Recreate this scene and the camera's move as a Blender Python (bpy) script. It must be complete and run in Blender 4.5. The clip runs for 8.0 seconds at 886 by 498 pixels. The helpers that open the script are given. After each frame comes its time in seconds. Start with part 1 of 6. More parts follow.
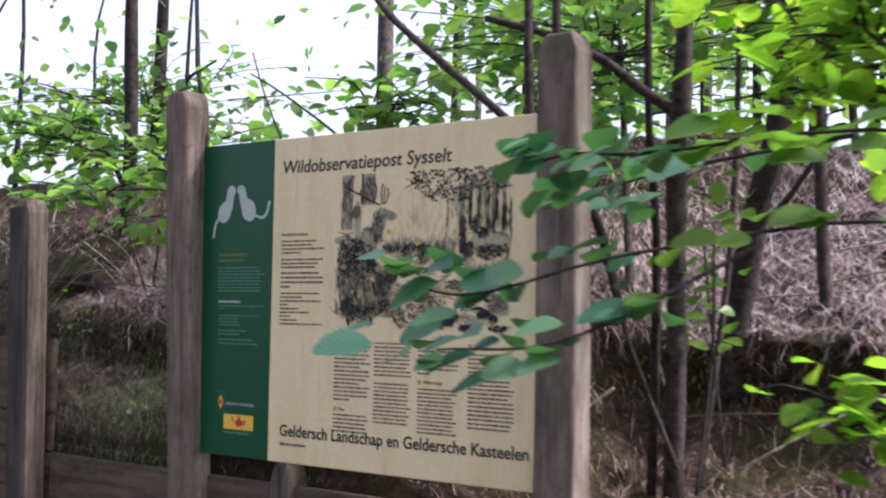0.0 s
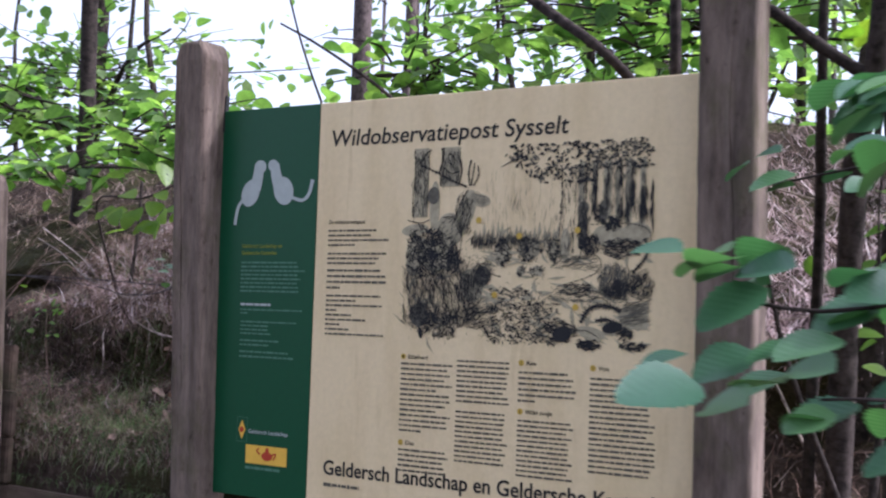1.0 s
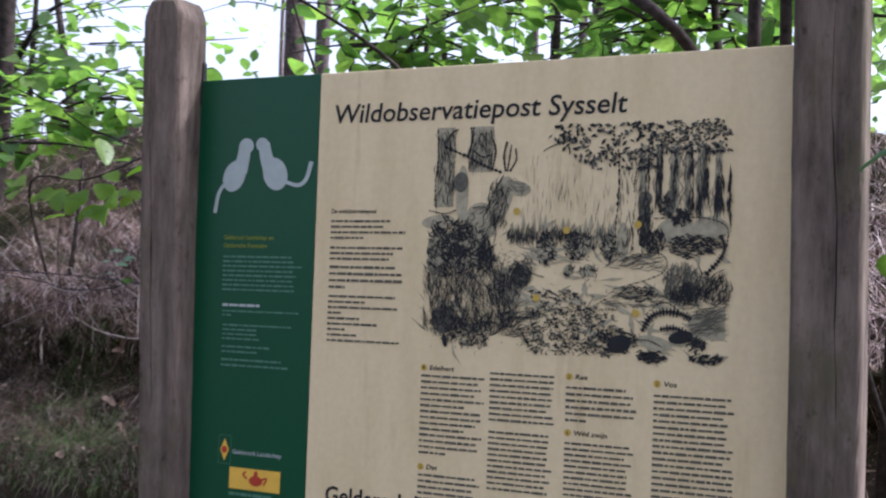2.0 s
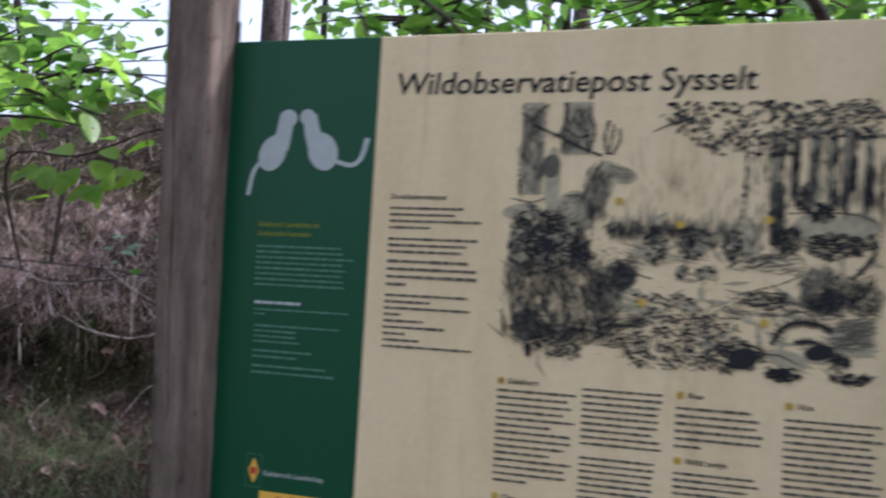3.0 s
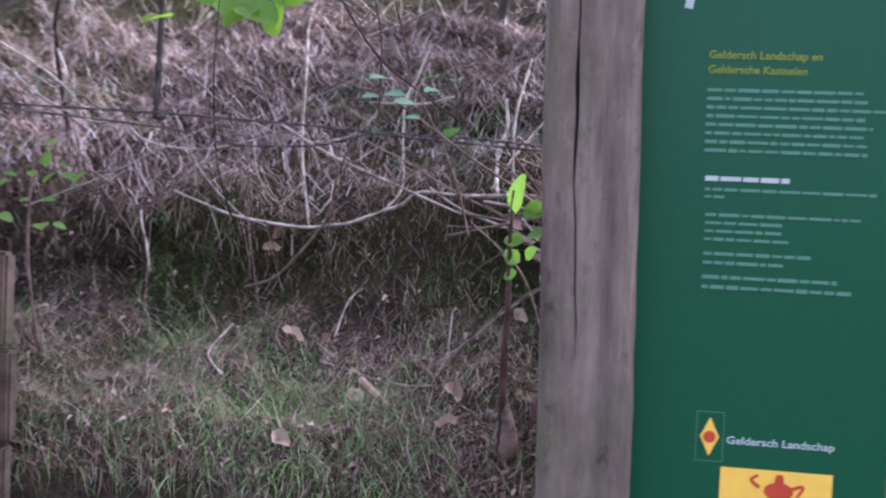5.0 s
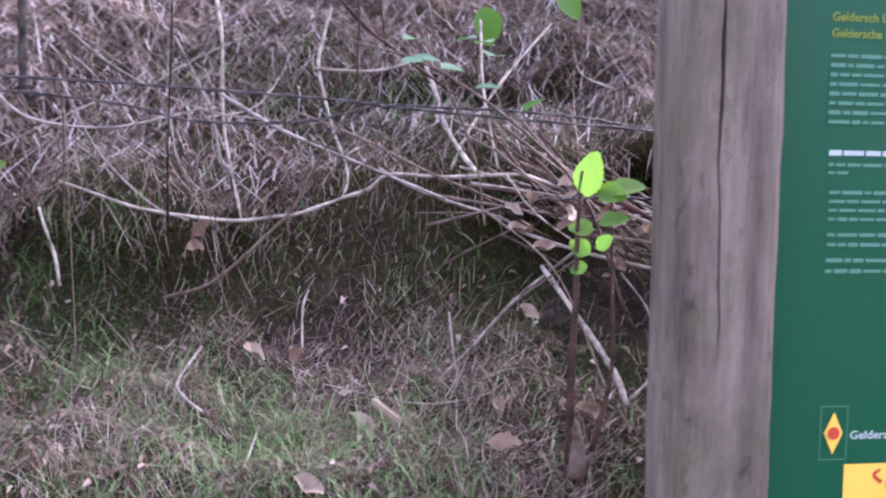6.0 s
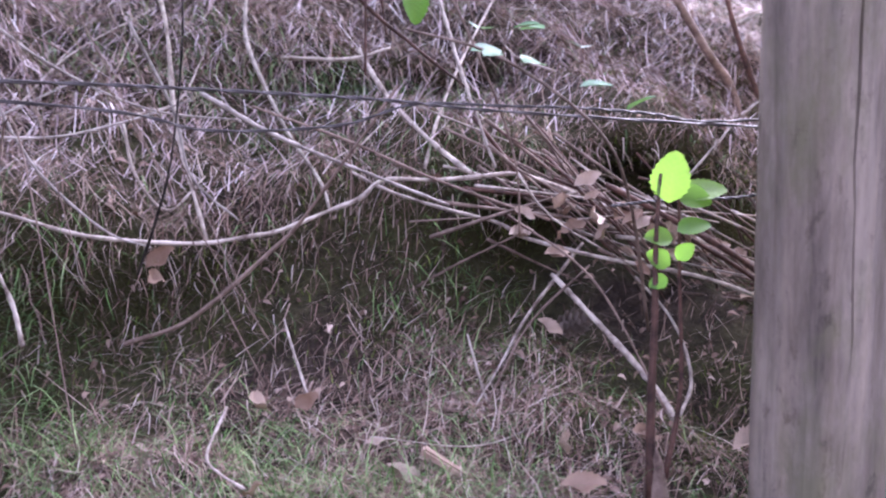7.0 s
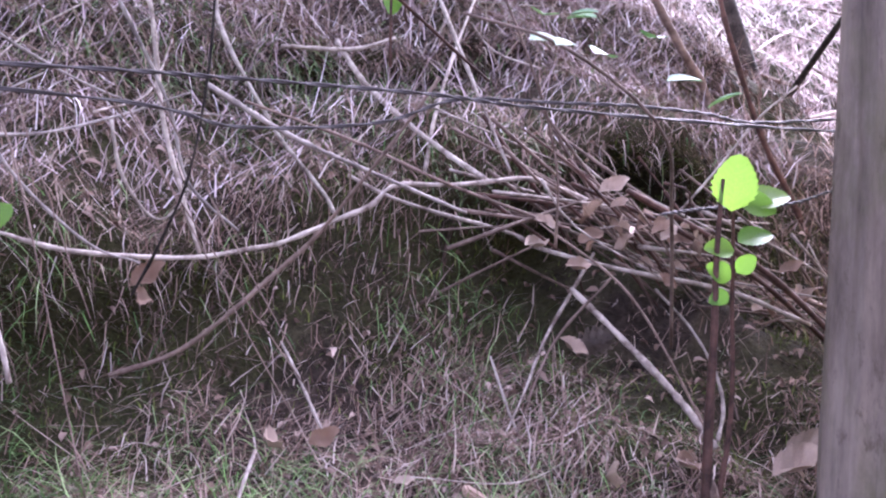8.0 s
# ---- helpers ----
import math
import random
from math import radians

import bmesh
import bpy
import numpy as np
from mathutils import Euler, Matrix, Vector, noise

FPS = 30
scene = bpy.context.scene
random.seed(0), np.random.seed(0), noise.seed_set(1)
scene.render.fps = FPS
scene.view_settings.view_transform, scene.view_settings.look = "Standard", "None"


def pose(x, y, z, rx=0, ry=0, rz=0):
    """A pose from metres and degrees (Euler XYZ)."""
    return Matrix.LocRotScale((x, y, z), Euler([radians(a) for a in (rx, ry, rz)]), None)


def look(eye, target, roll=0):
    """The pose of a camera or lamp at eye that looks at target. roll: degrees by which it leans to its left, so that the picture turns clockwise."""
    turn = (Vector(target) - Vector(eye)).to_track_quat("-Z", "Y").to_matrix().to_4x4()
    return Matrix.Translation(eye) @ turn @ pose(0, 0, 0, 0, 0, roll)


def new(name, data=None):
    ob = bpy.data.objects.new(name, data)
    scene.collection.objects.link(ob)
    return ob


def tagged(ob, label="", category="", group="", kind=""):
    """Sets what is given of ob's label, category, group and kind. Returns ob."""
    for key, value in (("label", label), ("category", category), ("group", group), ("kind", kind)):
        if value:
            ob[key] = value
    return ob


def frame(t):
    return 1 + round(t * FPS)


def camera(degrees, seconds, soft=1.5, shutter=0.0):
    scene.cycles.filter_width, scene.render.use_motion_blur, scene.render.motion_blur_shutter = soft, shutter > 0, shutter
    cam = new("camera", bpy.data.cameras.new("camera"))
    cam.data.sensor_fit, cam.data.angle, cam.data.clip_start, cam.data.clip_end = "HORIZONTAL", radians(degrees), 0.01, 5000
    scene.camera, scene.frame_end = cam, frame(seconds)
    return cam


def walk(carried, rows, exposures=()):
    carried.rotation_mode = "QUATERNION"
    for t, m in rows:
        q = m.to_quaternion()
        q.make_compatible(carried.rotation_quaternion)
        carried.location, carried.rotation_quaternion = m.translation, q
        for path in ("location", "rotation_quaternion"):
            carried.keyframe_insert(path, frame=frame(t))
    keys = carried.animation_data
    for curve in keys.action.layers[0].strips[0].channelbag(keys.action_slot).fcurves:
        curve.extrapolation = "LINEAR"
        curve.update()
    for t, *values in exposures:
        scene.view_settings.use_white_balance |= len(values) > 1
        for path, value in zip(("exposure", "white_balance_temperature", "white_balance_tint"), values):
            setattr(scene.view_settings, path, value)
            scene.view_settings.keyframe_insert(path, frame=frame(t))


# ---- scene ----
cam = camera(40.0, 8.0, soft=2.2, shutter=0.5)
PATH = [
    (0, (2.74, -2.428, 1.371), (1.534, -0.836, 1.476), 1.0),
    (0.5, (2.34, -2.288, 1.406), (1.191, -0.653, 1.503), 1.2),
    (1, (1.995, -2.153, 1.382), (0.931, -0.464, 1.491), 1.9),
    (1.5, (1.764, -2.069, 1.403), (0.774, -0.333, 1.497), 2.2),
    (1.7, (1.684, -2.046, 1.421), (0.731, -0.29, 1.502), 2.0),
    (2.8, (1.308, -1.84, 1.417), (0.521, -0.004, 1.514), 3.0),
    (3, (1.212, -1.815, 1.402), (0.426, 0.022, 1.498), 3.4),
    (3.5, (0.943, -1.691, 1.4), (0.077, 0.111, 1.43), 3.8),
    (4, (0.622, -1.562, 1.375), (-0.216, 0.254, 1.365), 4.8),
    (4.5, (0.302, -1.496, 1.378), (-0.297, 0.411, 1.317), 4.4),
    (5, (0.036, -1.378, 1.398), (-0.305, 0.588, 1.257), 2.3),
    (5.2, (-0.097, -1.341, 1.39), (-0.284, 0.645, 1.246), 2.3),
    (6.3, (-0.647, -1.041, 1.396), (-0.083, 0.868, 1.202), 0.5),
    (6.5, (-0.717, -0.978, 1.407), (-0.04, 0.892, 1.198), 0.0),
    (7, (-0.869, -0.811, 1.431), (0.077, 0.935, 1.2), -0.2),
    (7.5, (-0.962, -0.645, 1.431), (0.192, 0.971, 1.2), 0.4),
    (8, (-0.955, -0.601, 1.424), (0.219, 1.002, 1.2), 0.4),
]
walk(cam, [(t, look(eye, target, roll)) for t, eye, target, roll in PATH],
     exposures=((0.0, 1.38, 5750, 20), (1.0, 1.38, 5570, 23), (2.8, 1.25, 5580, 18), (3.5, 1.42, 5550, 18), (4.5, 2.2, 5330, 24), (5.2, 2.57, 5240, 27), (6.5, 3.12, 5330, 32), (8.0, 3.15, 5340, 36)))

# ---- light ----
SUN_DIR = Vector((0.68, 0.34, 0.65)).normalized()
world = bpy.data.worlds.new("sky")
scene.world = world
world.use_nodes = True
wn, wl = world.node_tree.nodes, world.node_tree.links
sky = wn.new("ShaderNodeTexSky")
sky.sky_type = 'NISHITA'
sky.sun_disc = False
sky.sun_elevation = math.asin(SUN_DIR.z)
sky.sun_rotation = math.atan2(SUN_DIR.x, SUN_DIR.y)
sky.dust_density = 4.0
sat = wn.new("ShaderNodeHueSaturation")
sat.inputs["Saturation"].default_value = 0.35
wl.new(sky.outputs[0], sat.inputs["Color"])
wl.new(sat.outputs[0], wn["Background"].inputs[0])
wn["Background"].inputs[1].default_value = 0.15
sun_data = bpy.data.lights.new("sun", 'SUN')
sun_data.energy, sun_data.angle, sun_data.color = 2.6, radians(4), (1.0, 0.95, 0.88)
sun = new("sun", sun_data)
sun.matrix_world = look(SUN_DIR * 20, (0, 0, 0))


# ---- materials ----
def nodes_of(name):
    m = bpy.data.materials.new(name)
    m.use_nodes = True
    nt = m.node_tree
    return m, nt.nodes, nt.links, nt.nodes["Principled BSDF"]


def coords(n, l, scale):
    tc, mp = n.new("ShaderNodeTexCoord"), n.new("ShaderNodeMapping")
    mp.inputs["Scale"].default_value = scale
    l.new(tc.outputs["Object"], mp.inputs[0])
    return mp.outputs[0]


def noise_tex(n, l, vec, scale, detail=5.0, rough=0.6):
    t = n.new("ShaderNodeTexNoise")
    t.inputs["Scale"].default_value, t.inputs["Detail"].default_value, t.inputs["Roughness"].default_value = scale, detail, rough
    l.new(vec, t.inputs["Vector"])
    return t.outputs[0]


def ramp(n, l, fac, stops):
    r = n.new("ShaderNodeValToRGB")
    e = r.color_ramp.elements
    while len(e) < len(stops):
        e.new(0.5)
    for k, (p, c) in zip(e, stops):
        k.position, k.color = p, (*c, 1)
    l.new(fac, r.inputs[0])
    return r.outputs[0]


def mix(n, l, fac, a, b, blend='MIX'):
    m = n.new("ShaderNodeMix")
    m.data_type, m.blend_type = 'RGBA', blend
    for v, s in ((fac, 0), (a, 6), (b, 7)):
        if isinstance(v, (int, float)):
            m.inputs[s].default_value = v
        elif isinstance(v, tuple):
            m.inputs[s].default_value = (*v, 1)
        else:
            l.new(v, m.inputs[s])
    return m.outputs[2]


def bump(n, l, height, p, strength, dist):
    b = n.new("ShaderNodeBump")
    b.inputs["Strength"].default_value, b.inputs["Distance"].default_value = strength, dist
    l.new(height, b.inputs["Height"])
    l.new(b.outputs[0], p.inputs["Normal"])


def wood(name, stretch, dark, light, algae=(0.10, 0.11, 0.06), amount=0.35):
    """Weathered softwood with the grain along the short axis of stretch."""
    m, n, l, p = nodes_of(name)
    g = noise_tex(n, l, coords(n, l, stretch), 38, 8, 0.75)
    wide = noise_tex(n, l, coords(n, l, tuple(min(1.0, k * 4) for k in stretch)), 16, 6, 0.7)
    big = noise_tex(n, l, coords(n, l, (1, 1, 0.6)), 9, 6, 0.7)
    c = ramp(n, l, wide, [(0.30, dark), (0.52, tuple(0.45 * a + 0.55 * b for a, b in zip(dark, light))), (0.72, light)])
    c = mix(n, l, 1.0, c, ramp(n, l, g, [(0.32, (0.55, 0.54, 0.53)), (0.46, (0.92, 0.92, 0.92)), (0.66, (1.12, 1.11, 1.10))]), 'MULTIPLY')
    a = ramp(n, l, big, [(0.50, (0, 0, 0)), (0.66, (amount,) * 3)])
    c = mix(n, l, a, c, algae)
    spot = noise_tex(n, l, coords(n, l, (1, 1, 0.5)), 55, 5, 0.7)
    c = mix(n, l, 1.0, c, ramp(n, l, spot, [(0.30, (0.6, 0.58, 0.56)), (0.42, (1, 1, 1))]), 'MULTIPLY')
    streak = noise_tex(n, l, coords(n, l, tuple(1.0 if k > 0.5 else 0.035 for k in stretch)), 24, 4, 0.6)
    c = mix(n, l, 1.0, c, ramp(n, l, streak, [(0.34, (0.62, 0.58, 0.54)), (0.47, (1.0, 1.0, 1.0)), (0.64, (1.16, 1.12, 1.08))]), 'MULTIPLY')
    oi = n.new("ShaderNodeObjectInfo")
    v = ramp(n, l, oi.outputs["Random"], [(0, (0.82, 0.82, 0.82)), (1, (1.1, 1.05, 1.0))])
    l.new(mix(n, l, 1.0, c, v, 'MULTIPLY'), p.inputs["Base Color"])
    p.inputs["Roughness"].default_value = 0.88
    p.inputs["Specular IOR Level"].default_value = 0.2
    bump(n, l, g, p, 0.6, 0.004)
    return m


def leafy(name, stops, clear, island=True, gloss=0.38, glow=(1.5, 1.75, 0.7), shine=0.35):
    """A leaf that lets light through; its colour varies from leaf to leaf."""
    m, n, l, p = nodes_of(name)
    if island:
        r = n.new("ShaderNodeNewGeometry").outputs["Random Per Island"]
    else:
        r = n.new("ShaderNodeObjectInfo").outputs["Random"]
    c = ramp(n, l, r, stops)
    w = noise_tex(n, l, coords(n, l, (1, 1, 1)), 60, 3, 0.6)
    c = mix(n, l, 1.0, c, ramp(n, l, w, [(0.3, (0.7, 0.72, 0.7)), (0.7, (1.1, 1.1, 1.05))]), 'MULTIPLY')
    if not island and glow != (1, 1, 1):
        xyz = n.new("ShaderNodeSeparateXYZ")
        l.new(n.new("ShaderNodeTexCoord").outputs["Object"], xyz.inputs[0])

        def calc(op, a, b=0.0):
            q = n.new("ShaderNodeMath")
            q.operation = op
            for v, k in ((a, 0), (b, 1)):
                if isinstance(v, float):
                    q.inputs[k].default_value = v
                else:
                    l.new(v, q.inputs[k])
            return q.outputs[0]

        away = calc('ABSOLUTE', xyz.outputs[1])
        band = calc('SINE', calc('MULTIPLY', calc('SUBTRACT', xyz.outputs[0], calc('MULTIPLY', away, 0.75)), 52.0))
        rib = calc('MAXIMUM', calc('GREATER_THAN', band, 0.86), calc('LESS_THAN', away, 0.014))
        c = mix(n, l, calc('MULTIPLY', rib, 0.05), c, mix(n, l, 1.0, c, (1.9, 1.7, 1.6), 'MULTIPLY'))
        bump(n, l, band, p, 0.06, 0.006)
    l.new(c, p.inputs["Base Color"])
    p.inputs["Roughness"].default_value = gloss
    p.inputs["Specular IOR Level"].default_value = shine
    tr = n.new("ShaderNodeBsdfTranslucent")
    l.new(mix(n, l, 1.0, c, glow, 'MULTIPLY'), tr.inputs[0])
    ms = n.new("ShaderNodeMixShader")
    ms.inputs[0].default_value = clear
    l.new(p.outputs[0], ms.inputs[1])
    l.new(tr.outputs[0], ms.inputs[2])
    l.new(ms.outputs[0], n["Material Output"].inputs[0])
    return m


def strands(name, stops, rough=0.8):
    m, n, l, p = nodes_of(name)
    r = n.new("ShaderNodeNewGeometry").outputs["Random Per Island"]
    l.new(ramp(n, l, r, stops), p.inputs["Base Color"])
    p.inputs["Roughness"].default_value = rough
    p.inputs["Specular IOR Level"].default_value = 0.2
    return m


def paint(name, colour, rough=0.45, grime=0.25, scale=9.0, tint=(0.45, 0.42, 0.33), shine=0.2, runs=0.0):
    """Printed board: faint vertical runs and blotches of grime."""
    m, n, l, p = nodes_of(name)
    a = noise_tex(n, l, coords(n, l, (1, 1, 0.22)), scale, 5, 0.65)
    b = noise_tex(n, l, coords(n, l, (1, 1, 1)), 70, 4, 0.7)
    f = ramp(n, l, a, [(0.45, (0, 0, 0)), (0.78, (grime,) * 3)])
    c = mix(n, l, f, colour, tuple(k * t for k, t in zip(colour, tint)))
    if runs:
        thin = noise_tex(n, l, coords(n, l, (1, 1, 0.10)), 17, 4, 0.6)
        where = noise_tex(n, l, coords(n, l, (1, 1, 1)), 3.1, 3, 0.5)
        run = mix(n, l, 1.0, ramp(n, l, thin, [(0.56, (0, 0, 0)), (0.66, (runs,) * 3)]), ramp(n, l, where, [(0.46, (0, 0, 0)), (0.60, (1, 1, 1))]), 'MULTIPLY')
        c = mix(n, l, run, c, tuple(k * t for k, t in zip(colour, (0.66, 0.60, 0.50))))
    c = mix(n, l, 1.0, c, ramp(n, l, b, [(0.3, (0.93, 0.93, 0.93)), (0.7, (1.03, 1.03, 1.03))]), 'MULTIPLY')
    l.new(c, p.inputs["Base Color"])
    p.inputs["Roughness"].default_value = rough
    p.inputs["Specular IOR Level"].default_value = shine
    bump(n, l, b, p, 0.05, 0.001)
    return m


def plain(name, colour, rough=0.6, metal=0.0, vary=0.3, scale=40, shine=0.15):
    m, n, l, p = nodes_of(name)
    w = noise_tex(n, l, coords(n, l, (1, 1, 1)), scale, 5, 0.65)
    lo, hi = tuple(k * (1 - vary) for k in colour), tuple(min(1, k * (1 + vary)) for k in colour)
    l.new(ramp(n, l, w, [(0.3, lo), (0.7, hi)]), p.inputs["Base Color"])
    p.inputs["Roughness"].default_value, p.inputs["Metallic"].default_value = rough, metal
    p.inputs["Specular IOR Level"].default_value = shine
    return m


def twigs(name, dark, light, rough=0.75):
    m, n, l, p = nodes_of(name)
    w = noise_tex(n, l, coords(n, l, (1, 1, 1)), 45, 5, 0.7)
    c = ramp(n, l, w, [(0.35, dark), (0.62, light)])
    oi = n.new("ShaderNodeObjectInfo")
    c = mix(n, l, 1.0, c, ramp(n, l, oi.outputs["Random"], [(0, (0.7, 0.68, 0.66)), (1, (1.15, 1.1, 1.08))]), 'MULTIPLY')
    l.new(c, p.inputs["Base Color"])
    p.inputs["Roughness"].default_value = rough
    p.inputs["Specular IOR Level"].default_value = 0.15
    bump(n, l, w, p, 0.8, 0.003)
    return m


def soil():
    m, n, l, p = nodes_of("woodland_soil")
    v = coords(n, l, (1, 1, 1))
    a, b, c3 = noise_tex(n, l, v, 3.5, 6, 0.65), noise_tex(n, l, v, 28, 6, 0.7), noise_tex(n, l, v, 160, 3, 0.7)
    c = ramp(n, l, b, [(0.3, (0.016, 0.011, 0.008)), (0.5, (0.050, 0.034, 0.026)), (0.7, (0.125, 0.086, 0.068))])
    moss = ramp(n, l, a, [(0.46, (0, 0, 0)), (0.56, (0.8, 0.8, 0.8))])
    c = mix(n, l, moss, c, (0.048, 0.046, 0.016))
    c = mix(n, l, 1.0, c, ramp(n, l, c3, [(0.3, (0.55, 0.55, 0.55)), (0.7, (1.2, 1.2, 1.2))]), 'MULTIPLY')
    l.new(c, p.inputs["Base Color"])
    p.inputs["Roughness"].default_value = 0.95
    p.inputs["Specular IOR Level"].default_value = 0.15
    bump(n, l, b, p, 1.0, 0.03)
    return m


SOIL = soil()
POST = wood("weathered_post_wood", (1, 1, 0.06), (0.056, 0.042, 0.036), (0.248, 0.198, 0.170), (0.098, 0.090, 0.054), 0.75)
PLANK = wood("old_plank_wood", (0.06, 1, 1), (0.050, 0.034, 0.026), (0.17, 0.122, 0.098))
CREAM = paint("cream_print", (0.80, 0.640, 0.388), 0.4, 0.6, 8.0, (0.74, 0.68, 0.56), runs=0.55)
GREEN = paint("green_print", (0.007, 0.072, 0.030), 0.35, 0.3, 8.0, (1.5, 1.1, 1.2), 0.25)
EDGE = plain("board_edge", (0.2, 0.19, 0.17))
INK = plain("black_ink", (0.024, 0.024, 0.026), 0.6, vary=0.2)
INK_SOFT = plain("grey_ink", (0.12, 0.11, 0.085), 0.6, vary=0.35, scale=90)
WASH = plain("pale_grey_wash", (0.40, 0.35, 0.235), 0.5, vary=0.25, scale=60)
GREYPRINT = plain("grey_print", (0.43, 0.47, 0.45), 0.45, vary=0.08)
PALEPRINT = plain("pale_green_print", (0.095, 0.21, 0.145), 0.5, vary=0.1)
YELLOWPRINT = plain("yellow_green_print", (0.21, 0.24, 0.035), 0.5, vary=0.1)
ORANGE = plain("orange_yellow_print", (0.78, 0.47, 0.07), 0.45, vary=0.06)
RED = plain("red_print", (0.45, 0.06, 0.03), 0.45, vary=0.1)
OCHRE = plain("ochre_print", (0.55, 0.37, 0.07), 0.45, vary=0.1)
LEAF_DARK = leafy("hazel_leaf", [(0, (0.035, 0.105, 0.058)), (0.5, (0.058, 0.150, 0.072)), (1, (0.096, 0.203, 0.080))], 0.28, False, 0.4, (1.4, 1.65, 0.85), 0.8)
LEAF_MID = leafy("understory_leaf", [(0, (0.064, 0.130, 0.045)), (0.45, (0.122, 0.218, 0.068)), (1, (0.235, 0.335, 0.105))], 0.64, True, 0.38, (1.7, 1.9, 0.85))
LEAF_LIME = leafy("young_and_sunlit_leaf", [(0, (0.09, 0.18, 0.025)), (1, (0.16, 0.25, 0.05))], 0.55, False, 0.38, (1.4, 1.6, 0.8))
LEAF_FAR = leafy("canopy_leaf", [(0, (0.095, 0.165, 0.078)), (0.5, (0.170, 0.265, 0.118)), (1, (0.300, 0.390, 0.175))], 0.66)
# brighter copy of LEAF_LIME, with backlight put into its colour
LEAF_SHOOT = leafy("backlit_hazel_leaf", [(0, (0.13, 0.235, 0.030)), (1, (0.225, 0.340, 0.060))], 0.68, False, 0.38, (1.7, 1.9, 0.8))
LEAF_PALE = leafy("glossy_bramble_leaf", [(0, (0.07, 0.14, 0.08)), (1, (0.12, 0.2, 0.11))], 0.25, False, 0.32)
# yellower, brighter copy of LEAF_MID, with sunlight put into its colour
LEAF_SUN = leafy("sunlit_leaf", [(0, (0.099, 0.187, 0.022)), (0.5, (0.154, 0.264, 0.028)), (1, (0.242, 0.330, 0.044))], 0.66, True, 0.38, (1.85, 2.05, 0.8))
DEAD = leafy("dead_leaf", [(0, (0.078, 0.041, 0.030)), (0.5, (0.187, 0.113, 0.086)), (0.85, (0.343, 0.224, 0.187)), (1, (0.624, 0.448, 0.389))], 0.1, True, 0.7, (1, 1, 1))
DEAD_ONE = leafy("curled_dead_leaf", [(0, (0.20, 0.11, 0.075)), (1, (0.38, 0.27, 0.22))], 0.1, False, 0.7, (1, 1, 1))
STRAW = strands("dry_grass", [(0, (0.078, 0.048, 0.038)), (0.4, (0.218, 0.150, 0.120)), (0.78, (0.380, 0.280, 0.234)), (1, (0.50, 0.40, 0.36))])
# brighter copy of the straw: sun and open sky are put into its colour
LIT_LITTER = strands("lit_litter", [(0, (0.218, 0.144, 0.142)), (0.4, (0.380, 0.270, 0.271)), (0.8, (0.575, 0.448, 0.454)), (1, (0.800, 0.690, 0.696))])
GRASS = strands("green_grass", [(0, (0.047, 0.076, 0.028)), (0.5, (0.100, 0.173, 0.054)), (1, (0.253, 0.306, 0.139))], 0.6)
FRESH = strands("fresh_grass", [(0, (0.056, 0.103, 0.028)), (0.5, (0.122, 0.207, 0.056)), (1, (0.262, 0.328, 0.141))], 0.6)
MOSS = strands("moss", [(0, (0.036, 0.045, 0.011)), (0.6, (0.083, 0.099, 0.021)), (1, (0.165, 0.192, 0.045))], 0.9)
POST_DARK = wood("dark_facing_wood", (1, 1, 0.06), (0.03, 0.026, 0.026), (0.10, 0.085, 0.082), (0.05, 0.055, 0.04), 0.4)
NEEDLE = strands("needle_litter", [(0, (0.061, 0.033, 0.025)), (0.5, (0.194, 0.116, 0.089)), (0.85, (0.373, 0.260, 0.211)), (1, (0.50, 0.40, 0.36))])
BARK = twigs("dark_bark", (0.014, 0.011, 0.010), (0.062, 0.050, 0.045), 0.9)
TWIG_PALE = twigs("bleached_twig", (0.11, 0.078, 0.066), (0.46, 0.39, 0.345))
TWIG_BROWN = twigs("brown_twig", (0.08, 0.052, 0.042), (0.21, 0.15, 0.125))
TWIG_RED = twigs("reddish_stem", (0.034, 0.020, 0.017), (0.115, 0.060, 0.047))
WIRE = plain("dull_wire", (0.075, 0.062, 0.062), 0.65, 0.3)
TWIG_GREY = twigs("grey_bramble_stem", (0.13, 0.105, 0.098), (0.40, 0.345, 0.32))
# grey-brown, paler than BARK: haze over distant trunks is put into the colour
TRUNK = twigs("hazed_trunk_bark", (0.045, 0.036, 0.036), (0.16, 0.128, 0.125), 0.9)
CONE = twigs("cone_scale", (0.09, 0.065, 0.05), (0.28, 0.22, 0.19))
CHIP = twigs("split_wood", (0.20, 0.13, 0.10), (0.40, 0.29, 0.23))


# ---- helpers for shapes ----
def put(name, verts, faces, mat, parent=None, label="", smooth=False):
    """One mesh object from vertices and faces, under parent where one is given."""
    me = bpy.data.meshes.new(name)
    me.from_pydata([tuple(v) for v in verts], [], faces)
    if smooth:
        me.polygons.foreach_set("use_smooth", [True] * len(me.polygons))
    me.materials.append(mat)
    me.update()
    ob = new(name, me)
    ob.parent = parent
    return tagged(ob, label)


def put_arrays(name, verts, faces, mat, parent=None, label=""):
    """As put(), for large arrays whose faces all have the same number of corners."""
    me = bpy.data.meshes.new(name)
    nf, k = faces.shape
    me.vertices.add(len(verts))
    me.vertices.foreach_set("co", np.ascontiguousarray(verts, dtype=np.float32).ravel())
    me.loops.add(nf * k)
    me.loops.foreach_set("vertex_index", np.ascontiguousarray(faces, dtype=np.int32).ravel())
    me.polygons.add(nf)
    me.polygons.foreach_set("loop_start", np.arange(0, nf * k, k, dtype=np.int32))
    me.materials.append(mat)
    me.update(calc_edges=True)
    me.validate()
    ob = new(name, me)
    ob.parent = parent
    return tagged(ob, label)


